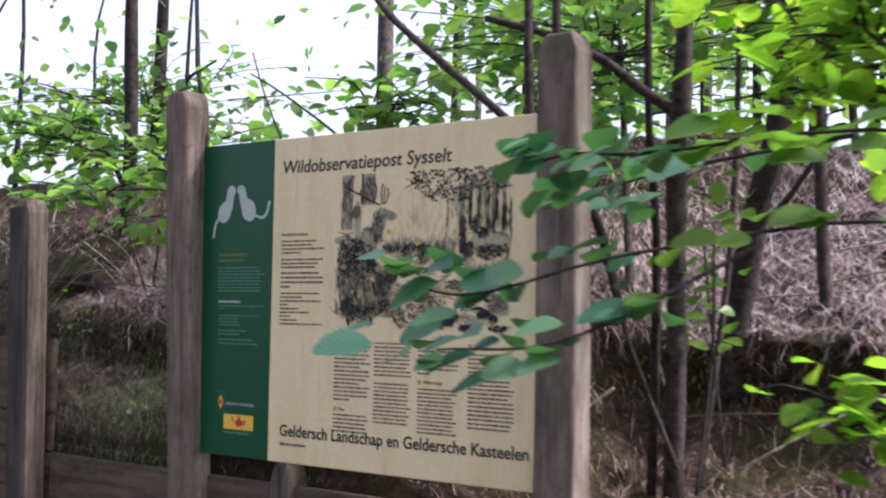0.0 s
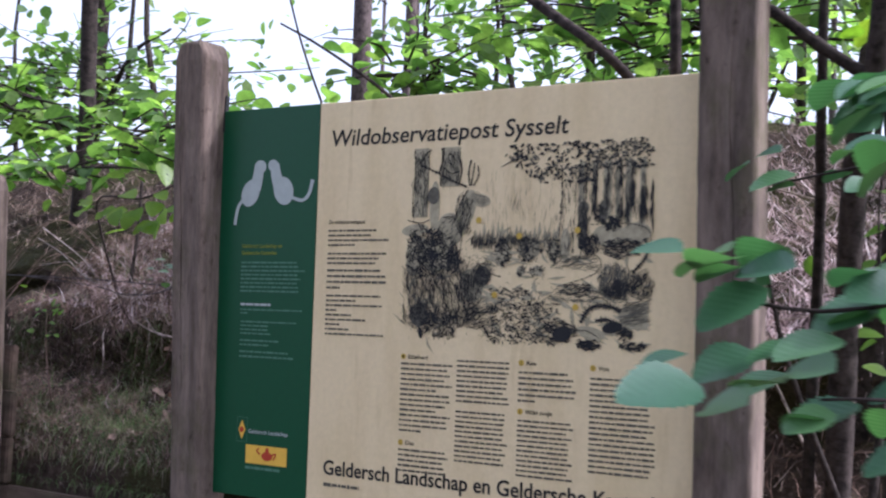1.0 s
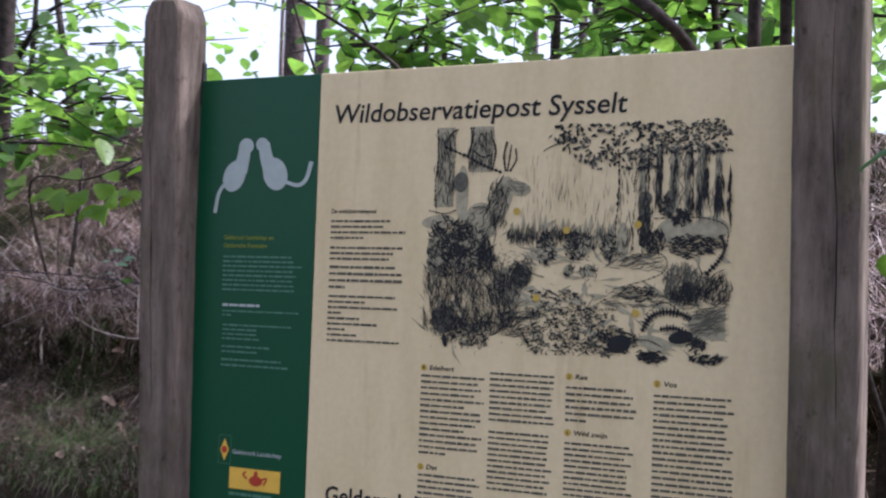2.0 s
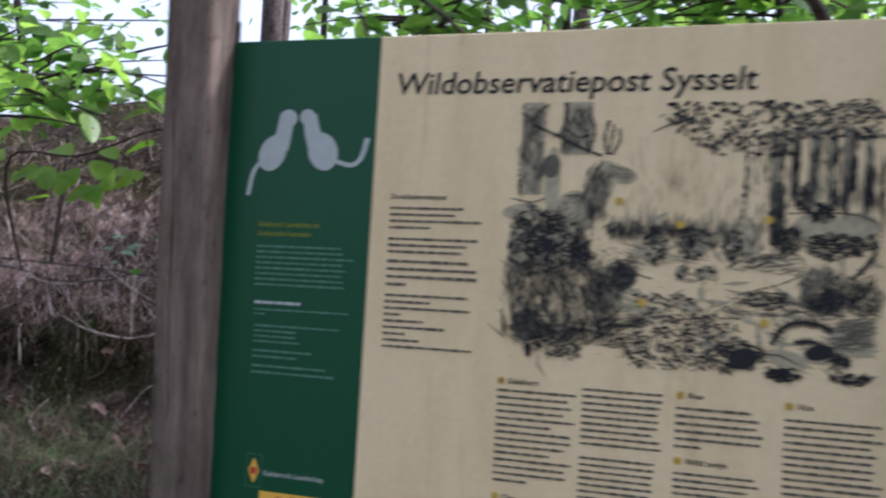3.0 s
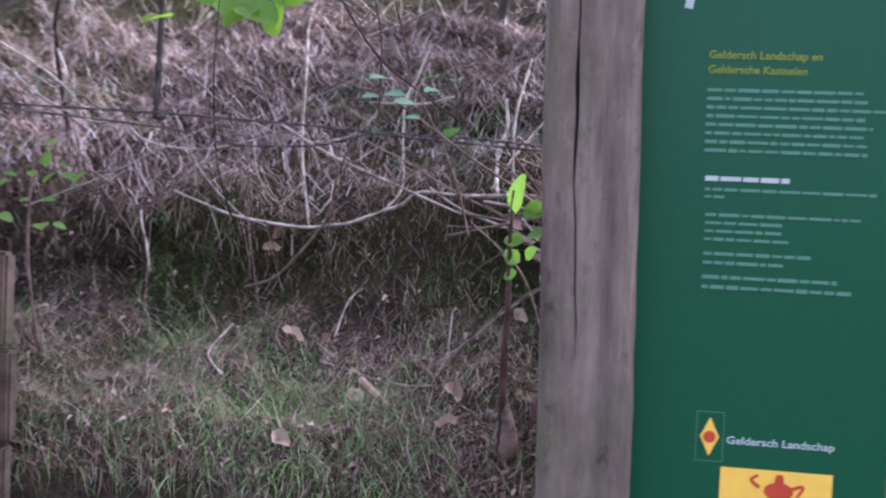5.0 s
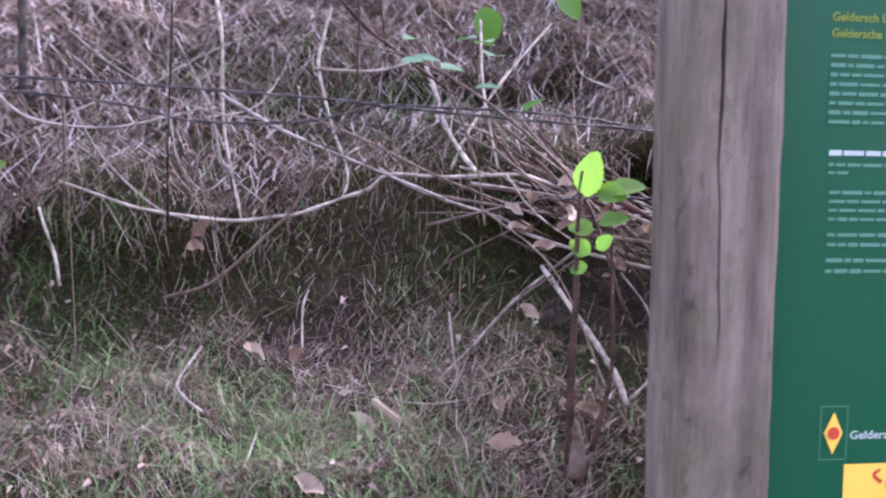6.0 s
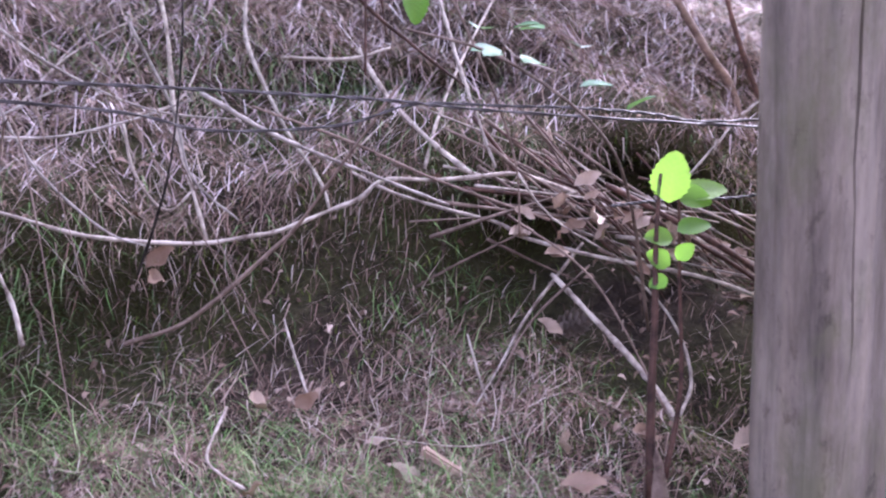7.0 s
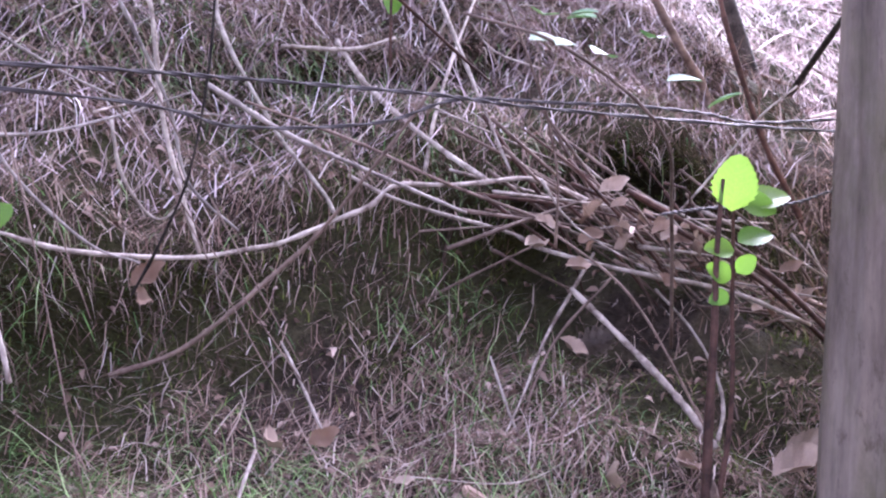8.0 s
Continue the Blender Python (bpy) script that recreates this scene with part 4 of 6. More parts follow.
x5, y5 = tufts(26, 20, -0.30, -0.10, 0.30, 0.42, 0.016, rng)
x, y = np.concatenate([x, x2, x3, x4, x5]), np.concatenate([y, y2, y3, y4, y5])
n = len(x)
blades("fresh_grass", on_ground(x, y, -0.004), rng.uniform(0, 6.28, n), rng.gamma(6, 0.008, n), rng.normal(0.7, 0.4, n), rng.uniform(0.6, 2.2, n), rng.uniform(0.0009, 0.0019, n), FRESH, "patch of bright fresh grass at the foot of the bank", "grass", 5)
n = 62000
x, y = rng.uniform(-1.2, 0.45, n), 0.09 + 0.70 * rng.random(n)
keep = (np.sin(x * 7.7 + 2 * np.sin(y * 6)) * np.sin(y * 11 + 1.3 * np.sin(x * 5)) > 0.0) | (np.abs(y - 0.40) < 0.05)
x, y = x[keep], y[keep]
n = len(x)
blades("moss", on_ground(x, y, -0.002), rng.uniform(0, 6.28, n), rng.uniform(0.006, 0.022, n), rng.normal(0.8, 0.5, n), rng.uniform(0.2, 1.6, n), rng.uniform(0.0010, 0.0022, n), MOSS, "dark olive moss cushions in the hollows of the bank", "moss", 3)
n = 135000
x, y = rng.uniform(-1.3, 0.5, n), 0.09 + 0.95 * rng.random(n) ** 1.2
bare = np.exp(-((y - 0.39 + 0.02 * np.sin(x * 9)) / 0.045) ** 2) + 0.6 * np.exp(-((y - 0.59) / 0.04) ** 2)
keep = rng.random(n) > np.minimum(0.96, 0.25 * bare + 0.42 * eaten_out(x, y) + 0.55 * np.clip(np.sin(x * 17 + 2.2 * np.sin(y * 13)) * np.sin(y * 23 + 1.9 * np.sin(x * 11)) - 0.25, 0, 1) + 0.92 * under_heap(x, y))
x, y = x[keep], y[keep]
n = len(x)
steep = np.abs(lie(x, y, np.full(n, 1.57))) > 0.75
az = np.where(steep | (rng.random(n) < 0.5), np.where(rng.random(n) < 0.5, 0.0, 3.14) + rng.normal(0, 0.6, n), rng.uniform(0, 6.28, n))
blades("needle_litter", on_ground(x, y, 0.004), az, rng.uniform(0.010, 0.05, n), lie(x, y, az) + rng.normal(0.12, 0.25, n), rng.uniform(-0.2, 0.4, n), rng.uniform(0.0006, 0.0016, n), NEEDLE, "brown needles and broken straw covering the bank", "litter", 3)
n = 6500
x, y = rng.uniform(-1.3, 0.5, n), 0.09 + 0.95 * rng.random(n)
keep = rng.random(n) > np.maximum(0.9 * under_heap(x, y), 0.5 * eaten_out(x, y))
x, y = x[keep], y[keep]
n = len(x)
steep = np.abs(lie(x, y, np.full(n, 1.57))) > 0.75
az = np.where(steep | (rng.random(n) < 0.7), np.where(rng.random(n) < 0.5, 0.0, 3.14) + rng.normal(0, 0.5, n), rng.uniform(0, 6.28, n))
blades("broken_straw", on_ground(x, y, 0.008), az, rng.gamma(4, 0.012, n), lie(x, y, az) + rng.normal(0.15, 0.2, n), rng.uniform(-0.3, 0.9, n), rng.uniform(0.0010, 0.0024, n), STRAW, "pale broken straws lying criss-cross on the bank", "litter", 4)
n = 72000
x, y = rng.uniform(0.75, 3.6, n) + rng.normal(0, 0.3, n), 0.78 + rng.gamma(1.5, 0.75, n)
az = rng.uniform(0, 6.28, n)
blades("lit_litter", on_ground(x, y, 0.004), az, rng.uniform(0.03, 0.13, n), lie(x, y, az) + rng.normal(0.05, 0.15, n), rng.uniform(-0.2, 0.6, n), rng.uniform(0.0014, 0.0036, n), LIT_LITTER, "pinkish dry stalks, the sunny slope's light put into their colour", "litter", 3)
# pale stalks strewn here brighten the upper bank in place of skylight
n = 12000
x, y = rng.uniform(-1.25, 0.5, n), rng.uniform(0.48, 1.0, n)
az = np.where(rng.random(n) < 0.5, 0.0, 3.14) + rng.normal(0, 0.7, n)
blades("pale_litter", on_ground(x, y, 0.010), az, rng.gamma(4, 0.012, n), lie(x, y, az) + rng.normal(0.1, 0.2, n), rng.uniform(-0.3, 0.9, n), rng.uniform(0.0008, 0.0021, n), LIT_LITTER, "pinkish dry stalks on the upper bank, light put into their colour", "litter", 4)
n = 20000
x, y = rng.uniform(-4, 0.9, n) + rng.normal(0, 0.3, n), 0.78 + rng.gamma(1.5, 0.75, n)
az = rng.uniform(0, 6.28, n)
blades("straw_litter", on_ground(x, y, 0.004), az, rng.uniform(0.04, 0.16, n), lie(x, y, az) + rng.normal(0.1, 0.2, n), rng.uniform(-0.2, 0.8, n), rng.uniform(0.0016, 0.004, n), STRAW, "dry straw and stalks lying on the upper bank", "litter", 3)
n = 12000
x, y = rng.uniform(0.45, 2.6, n), rng.uniform(0.09, 0.85, n)
az = rng.uniform(0, 6.28, n)
blades("needle_litter", on_ground(x, y, 0.003), az, rng.uniform(0.02, 0.09, n), lie(x, y, az) + rng.normal(0.15, 0.3, n), rng.uniform(-0.3, 0.7, n), rng.uniform(0.0012, 0.003, n), NEEDLE, "brown needles and stalks in the hollow by the stems", "litter", 3)
n = 9000
x, y = np.where(rng.random(n) < 0.7, rng.uniform(-1.3, 0.5, n), rng.uniform(-3.0, 3.0, n)), 0.1 + 2.6 * rng.random(n) ** 1.9
d = np.stack([rng.normal(0, 1, n), rng.normal(0, 1, n), rng.normal(0, 0.25, n)], -1)
u = np.stack([rng.normal(0, 0.5, n), rng.normal(-0.3, 0.5, n), np.ones(n)], -1)
tagged(leaf_cloud("leaf_litter", on_ground(x, y, 0.006), d, u, rng.uniform(0.005, 0.015, n), DEAD, None, "", (SMALL_V * (1, 0.75, 4.0), SMALL_F)), "scattered small brown dead leaves on the bank", "litter", kind="stuff")

# ---- fallen twigs, each one by itself ----
G = "fallen twigs on the bank"


def twig(points, r0, r1, mat, label, name="fallen_twig", n=18, seed=0):
    ob = tube(name, points, r0 * 0.74, r1 * 0.74, mat, None, "", n + 8, 6, 0.13, seed)
    return tagged(ob, label, "twig", G)


twig([(-0.705, 0.425, 1.338), (-0.661, 0.418, 1.323), (-0.634, 0.417, 1.313), (-0.601, 0.415, 1.304), (-0.544, 0.412, 1.296), (-0.488, 0.410, 1.292), (-0.444, 0.398, 1.298), (-0.414, 0.390, 1.303), (-0.362, 0.376, 1.323), (-0.328, 0.369, 1.336), (-0.305, 0.364, 1.354), (-0.236, 0.366, 1.352), (-0.185, 0.368, 1.354), (-0.147, 0.369, 1.356), (-0.111, 0.370, 1.350), (-0.012, 0.365, 1.314), (0.120, 0.359, 1.268), (0.347, 0.350, 1.179)], 0.0028, 0.0042, TWIG_PALE, "long bowed bleached twig lying across the bank", n=60, seed=1)
twig([(-0.520, 0.50, 1.60), (-0.509, 0.460, 1.523), (-0.506, 0.440, 1.411), (-0.484, 0.416, 1.293)], 0.0036, 0.0027, TWIG_PALE, "straight bleached twig standing against the bowed one", seed=2)
twig([(-0.352, 0.64, 1.585), (-0.366, 0.620, 1.536), (-0.375, 0.580, 1.498), (-0.369, 0.540, 1.451), (-0.359, 0.500, 1.402), (-0.349, 0.460, 1.366), (-0.350, 0.420, 1.343), (-0.361, 0.380, 1.324)], 0.0038, 0.0028, TWIG_PALE, "crooked bleached twig standing against the bowed one", seed=3)
twig([(-0.578, 0.400, 1.196), (-0.527, 0.377, 1.214), (-0.489, 0.354, 1.246), (-0.451, 0.331, 1.285), (-0.425, 0.309, 1.316), (-0.402, 0.263, 1.371), (-0.380, 0.240, 1.411), (-0.355, 0.225, 1.452)], 0.0032, 0.0022, TWIG_BROWN, "long thin grey-brown twig leaning up the bank", n=26, seed=4)
twig([(-0.305, 0.45, 1.360), (-0.268, 0.43, 1.338), (-0.215, 0.40, 1.318), (-0.155, 0.375, 1.300), (-0.134, 0.347, 1.284), (-0.062, 0.303, 1.262), (0.056, 0.260, 1.235), (0.17, 0.24, 1.19)], 0.0024, 0.0038, TWIG_PALE, "thin pale twig lying down the bank", n=24, seed=5)
twig([(-0.215, 0.62, 1.505), (-0.206, 0.580, 1.460), (-0.209, 0.507, 1.423), (-0.201, 0.433, 1.385), (-0.191, 0.372, 1.357)], 0.0042, 0.0038, TWIG_PALE, "stout pale twig leaning on the bank", seed=6)
twig([(-0.239, 0.420, 1.226), (-0.203, 0.380, 1.256), (-0.151, 0.340, 1.289)], 0.0020, 0.0016, TWIG_BROWN, "short thin brown twig", seed=7)
twig([(-0.045, 0.364, 1.272), (-0.104, 0.335, 1.236), (-0.160, 0.310, 1.198), (-0.206, 0.285, 1.157), (-0.254, 0.260, 1.119)], 0.0032, 0.0016, TWIG_PALE, "slim grey twig beside the pine cone", seed=8)
twig([(-0.118, 0.32, 1.245), (-0.100, 0.285, 1.212), (-0.074, 0.240, 1.165), (-0.056, 0.210, 1.129), (-0.052, 0.178, 1.098)], 0.0040, 0.0062, TWIG_PALE, "stout lichen-grey twig slanting to the sapling", n=22, seed=9)
twig([(-0.025, 0.29, 1.24), (0.000, 0.262, 1.200), (0.000, 0.230, 1.164), (-0.011, 0.205, 1.129), (-0.047, 0.180, 1.105)], 0.0020, 0.0030, TWIG_PALE, "bent pale twig beside the sapling", seed=10)
twig([(-0.238, 0.30, 1.191), (-0.236, 0.27, 1.137), (-0.231, 0.25, 1.105)], 0.0018, 0.002, TWIG_PALE, "short pale twig stuck in the grass", seed=11)
twig([(-0.393, 0.440, 1.207), (-0.408, 0.380, 1.187), (-0.413, 0.320, 1.140)], 0.0018, 0.0022, TWIG_PALE, "short pale twig stuck in the grass", seed=12)
twig([(-0.531, 0.22, 1.165), (-0.557, 0.20, 1.13), (-0.55, 0.19, 1.115), (-0.53, 0.18, 1.10)], 0.002, 0.0022, TWIG_PALE, "bent white twig lying in the grass", seed=13)
twig([(-0.716, 0.325, 1.310), (-0.709, 0.312, 1.291), (-0.697, 0.305, 1.258), (-0.691, 0.302, 1.222)], 0.0022, 0.0030, TWIG_PALE, "bent white twig hanging from the bank", seed=14)
twig([(-0.163, 0.5, 1.562), (-0.175, 0.42, 1.465), (-0.167, 0.36, 1.364)], 0.003, 0.0025, TWIG_PALE, "upright pale twig on the bank", seed=15)
twig([(-0.42, 0.45, 1.433), (-0.328, 0.40, 1.395), (-0.241, 0.36, 1.352), (-0.121, 0.32, 1.306)], 0.002, 0.0024, TWIG_BROWN, "slim grey-brown twig slanting across", seed=16)
twig([(-0.351, 0.22, 1.62), (-0.276, 0.21, 1.48), (-0.229, 0.22, 1.38), (-0.21, 0.24, 1.30)], 0.0014, 0.0018, TWIG_BROWN, "thin dark upright twig", seed=17)
twig([(-0.08, 0.30, 1.255), (-0.169, 0.29, 1.194), (-0.253, 0.25, 1.108)], 0.002, 0.0015, TWIG_BROWN, "slim brown twig on the bank", seed=18)
twig([(-0.212, 0.26, 1.321), (-0.13, 0.22, 1.249), (-0.082, 0.16, 1.12)], 0.0014, 0.002, TWIG_BROWN, "thin brown stem leaning on the bank", seed=19)
twig([(-0.757, 0.482, 1.76), (-0.755, 0.475, 1.62), (-0.751, 0.455, 1.497), (-0.75, 0.45, 1.45)], 0.006, 0.0085, BARK, "dark upright dead stem rooted in the bank", "dead_sapling", seed=21)
twig([(-0.563, 0.22, 1.62), (-0.565, 0.21, 1.50), (-0.569, 0.24, 1.391), (-0.571, 0.29, 1.33), (-0.572, 0.36, 1.27)], 0.0012, 0.0018, BARK, "thin dark upright stem", "dead_sapling", seed=22)
twig([(0.25, 0.62, 1.68), (0.28, 0.61, 1.60), (0.336, 0.6, 1.516), (0.391, 0.6, 1.452), (0.42, 0.6, 1.36)], 0.007, 0.009, TWIG_BROWN, "thick dark dead branch leaning on the bank", "dead_branch", seed=23)
twig([(-0.30, 0.30, 1.70), (-0.337, 0.31, 1.66), (-0.388, 0.36, 1.61), (-0.45, 0.42, 1.56)], 0.003, 0.002, TWIG_PALE, "pale twig on the upper bank", seed=24)
twig([(-0.17, 0.22, 1.115), (-0.28, 0.20, 1.10), (-0.40, 0.20, 1.125)], 0.0012, 0.0009, TWIG_PALE, "long dry stalk lying on the grass", seed=25)
twig([(0.245, 0.46, 1.60), (0.262, 0.45, 1.525), (0.325, 0.44, 1.389), (0.401, 0.43, 1.273), (0.465, 0.42, 1.10)], 0.0045, 0.007, TWIG_RED, "reddish-brown dead stem leaning beside the twig heap", "dead_branch", seed=26)
twig([(-0.06, 0.30, 1.345), (0.02, 0.27, 1.30), (0.10, 0.24, 1.25), (0.20, 0.22, 1.17)], 0.0042, 0.0052, TWIG_RED, "stout reddish twig slanting down over the heap", seed=28)
twig([(-0.11, 0.33, 1.352), (0.0, 0.28, 1.300), (0.11, 0.26, 1.240), (0.23, 0.25, 1.155)], 0.0030, 0.0046, TWIG_RED, "reddish twig slanting down over the heap", seed=29)
twig([(-0.05, 0.42, 1.40), (0.03, 0.36, 1.330), (0.12, 0.30, 1.262), (0.26, 0.27, 1.175)], 0.0026, 0.0040, TWIG_BROWN, "brown twig slanting down over the heap", seed=30)
twig([(0.02, 0.30, 1.32), (0.06, 0.29, 1.36), (0.12, 0.28, 1.42), (0.17, 0.27, 1.455)], 0.0022, 0.0016, TWIG_PALE, "pale straight twig sticking up from the heap", seed=31)
twig([(-0.21, 0.45, 1.36), (-0.175, 0.48, 1.42), (-0.12, 0.52, 1.49), (-0.04, 0.58, 1.57)], 0.0032, 0.0022, TWIG_PALE, "pale twig leaning up the bank", seed=32)
twig([(-1.119, 0.400, 1.583), (-1.003, 0.400, 1.534), (-0.908, 0.400, 1.470), (-0.825, 0.400, 1.439), (-0.784, 0.400, 1.452)], 0.0030, 0.0019, TWIG_GREY, "thin grey arching stem over the bank", seed=40)
twig([(-1.110, 0.410, 1.617), (-0.973, 0.410, 1.548), (-0.892, 0.410, 1.499), (-0.837, 0.410, 1.439)], 0.0027, 0.0016, TWIG_GREY, "thin grey arching stem over the bank", seed=41)
twig([(-1.140, 0.430, 1.498), (-1.022, 0.430, 1.510), (-0.894, 0.430, 1.501)], 0.0021, 0.0013, TWIG_GREY, "thin grey arching stem over the bank", seed=42)
twig([(-0.776, 0.380, 1.446), (-0.732, 0.380, 1.413), (-0.650, 0.380, 1.404), (-0.572, 0.380, 1.419), (-0.508, 0.380, 1.439)], 0.0027, 0.0016, TWIG_GREY, "thin grey arching stem over the bank", seed=43)
twig([(-0.702, 0.400, 1.467), (-0.659, 0.400, 1.379), (-0.595, 0.400, 1.313), (-0.548, 0.400, 1.292)], 0.0023, 0.0014, TWIG_GREY, "thin grey arching stem over the bank", seed=44)
twig([(-0.565, 0.390, 1.515), (-0.523, 0.390, 1.428), (-0.506, 0.390, 1.361), (-0.458, 0.390, 1.316)], 0.0025, 0.0016, TWIG_GREY, "thin grey arching stem over the bank", seed=45)
twig([(-0.571, 0.400, 1.416), (-0.561, 0.400, 1.366), (-0.529, 0.400, 1.329), (-0.489, 0.400, 1.362)], 0.0023, 0.0014, TWIG_PALE, "pale dry stalk standing on the bank", seed=46)
twig([(-0.511, 0.340, 1.446), (-0.433, 0.340, 1.403), (-0.336, 0.340, 1.364), (-0.238, 0.340, 1.326)], 0.0034, 0.0022, TWIG_GREY, "thin grey arching stem over the bank", seed=47)
twig([(-0.426, 0.310, 1.636), (-0.362, 0.310, 1.546), (-0.297, 0.310, 1.495), (-0.235, 0.310, 1.453)], 0.0030, 0.0019, TWIG_RED, "thin dark reddish upright stem", seed=48)
twig([(-0.396, 0.300, 1.738), (-0.376, 0.300, 1.655), (-0.355, 0.300, 1.573), (-0.354, 0.300, 1.463)], 0.0027, 0.0016, TWIG_RED, "thin dark reddish upright stem", seed=49)
twig([(-0.356, 0.330, 1.661), (-0.327, 0.330, 1.569), (-0.316, 0.330, 1.505)], 0.0023, 0.0014, TWIG_RED, "thin dark reddish upright stem", seed=50)
twig([(-0.416, 0.470, 1.587), (-0.359, 0.470, 1.609), (-0.314, 0.470, 1.631)], 0.0042, 0.0026, TWIG_PALE, "pale dry stalk standing on the bank", seed=51)
twig([(-0.563, 0.560, 1.650), (-0.503, 0.560, 1.694), (-0.455, 0.560, 1.727)], 0.0046, 0.0029, TWIG_PALE, "pale dry stalk standing on the bank", seed=52)
twig([(-0.729, 0.560, 1.561), (-0.672, 0.560, 1.608), (-0.623, 0.560, 1.658)], 0.0034, 0.0022, TWIG_PALE, "pale dry stalk standing on the bank", seed=53)
twig([(-0.396, 0.420, 1.484), (-0.318, 0.420, 1.484), (-0.268, 0.420, 1.497)], 0.0034, 0.0022, TWIG_PALE, "pale dry stalk standing on the bank", seed=54)
twig([(-0.955, 0.420, 1.303), (-0.823, 0.420, 1.356), (-0.697, 0.420, 1.418), (-0.620, 0.420, 1.454)], 0.0019, 0.0013, TWIG_GREY, "thin grey arching stem over the bank", seed=55)
twig([(-0.695, 0.440, 1.523), (-0.632, 0.440, 1.475), (-0.537, 0.440, 1.431), (-0.436, 0.440, 1.418)], 0.0019, 0.0013, TWIG_GREY, "thin grey arching stem over the bank", seed=56)
twig([(-0.946, 0.500, 1.560), (-0.929, 0.500, 1.517), (-0.946, 0.500, 1.494)], 0.0030, 0.0019, TWIG_PALE, "pale dry stalk standing on the bank", seed=57)
rng = np.random.default_rng(77)
for k in range(14):
    x0, y0 = rng.uniform(-1.1, 0.35), rng.uniform(0.55, 1.1)
    L, a = rng.uniform(0.06, 0.22), rng.uniform(0, 6.28)
    x1, y1 = x0 + L * math.cos(a), max(0.12, y0 + L * math.sin(a))
    z0, z1 = float(ground_z(x0, y0)), float(ground_z(x1, y1))
    zm = max(float(ground_z((x0 + x1) / 2, (y0 + y1) / 2)), (z0 + z1) / 2) + rng.uniform(0.002, 0.03)
    r = rng.uniform(0.0009, 0.0022)
    twig([(x0, y0, z0 + 0.004), ((x0 + x1) / 2 + rng.normal(0, 0.015), (y0 + y1) / 2, zm), (x1, y1, z1 + rng.uniform(0.003, 0.05))], r, r * 0.6, TWIG_PALE if rng.random() < 0.3 else TWIG_BROWN, "thin dry twig lying on the bank" if r < 0.0018 else "dry twig lying on the bank", n=9, seed=100 + k)
for k in range(46):
    x0, y0 = rng.uniform(0.9, 2.3), rng.uniform(0.5, 2.4)
    L, a = rng.uniform(0.2, 0.7), rng.uniform(0, 6.28)
    x1, y1 = x0 + L * math.cos(a), max(0.3, y0 + L * math.sin(a))
    z0, z1 = float(ground_z(x0, y0)), float(ground_z(x1, y1))
    r = rng.uniform(0.003, 0.007)
    twig([(x0, y0, z0 + 0.008), ((x0 + x1) / 2, (y0 + y1) / 2, max((z0 + z1) / 2, float(ground_z((x0 + x1) / 2, (y0 + y1) / 2))) + 0.02), (x1, y1, z1 + 0.015)], r, r * 0.6, TWIG_PALE if rng.random() < 0.55 else TWIG_BROWN, "dry stick lying on the littered slope", n=8, seed=200 + k)

# a heap of twigs and leaves on the ledge
heap = thing("brush_heap", (0.05, 0.34, 1.22), "heap of reddish dead twigs and dry leaves", "brush heap")
def heap_top(v):
    return 1.335 - 0.34 * max(0.0, v + 0.10) + 0.1 * min(0.0, v + 0.10)


for k in range(96):
    c0, L, a = rng.uniform(-0.14, 0.32), rng.uniform(0.04, 0.17), rng.normal(-0.30, 0.26)
    zc, yy = heap_top(c0) + rng.normal(-0.012, 0.022), rng.uniform(0.27, 0.42)
    dx, dz = L * math.cos(a), L * math.sin(a) - 0.2 * L
    under(tube("twig", [(c0 - dx, yy, zc - dz), (c0 + rng.normal(0, 0.006), yy - rng.uniform(0, 0.015), zc + rng.normal(0, 0.008)), (c0 + dx, yy + rng.normal(0, 0.04), zc + dz)], rng.uniform(0.0009, 0.0028), 0.0008, (TWIG_RED, TWIG_BROWN, TWIG_BROWN, TWIG_PALE)[int(rng.integers(0, 4))], None, "", 7, 5, 0.05, k), heap)
for k in range(40):
    s = rng.uniform(-0.16, 0.25)
    one_leaf(heap, (s, rng.uniform(0.25, 0.36), 1.325 - 0.33 * max(0, s + 0.1) + rng.normal(-0.012, 0.016)), rng.normal(0, 1, 3) * (1, 1, 0.4), (rng.normal(0, 0.6), -0.7, 0.8), rng.uniform(0.016, 0.034), DEAD_ONE, "dead_leaf")

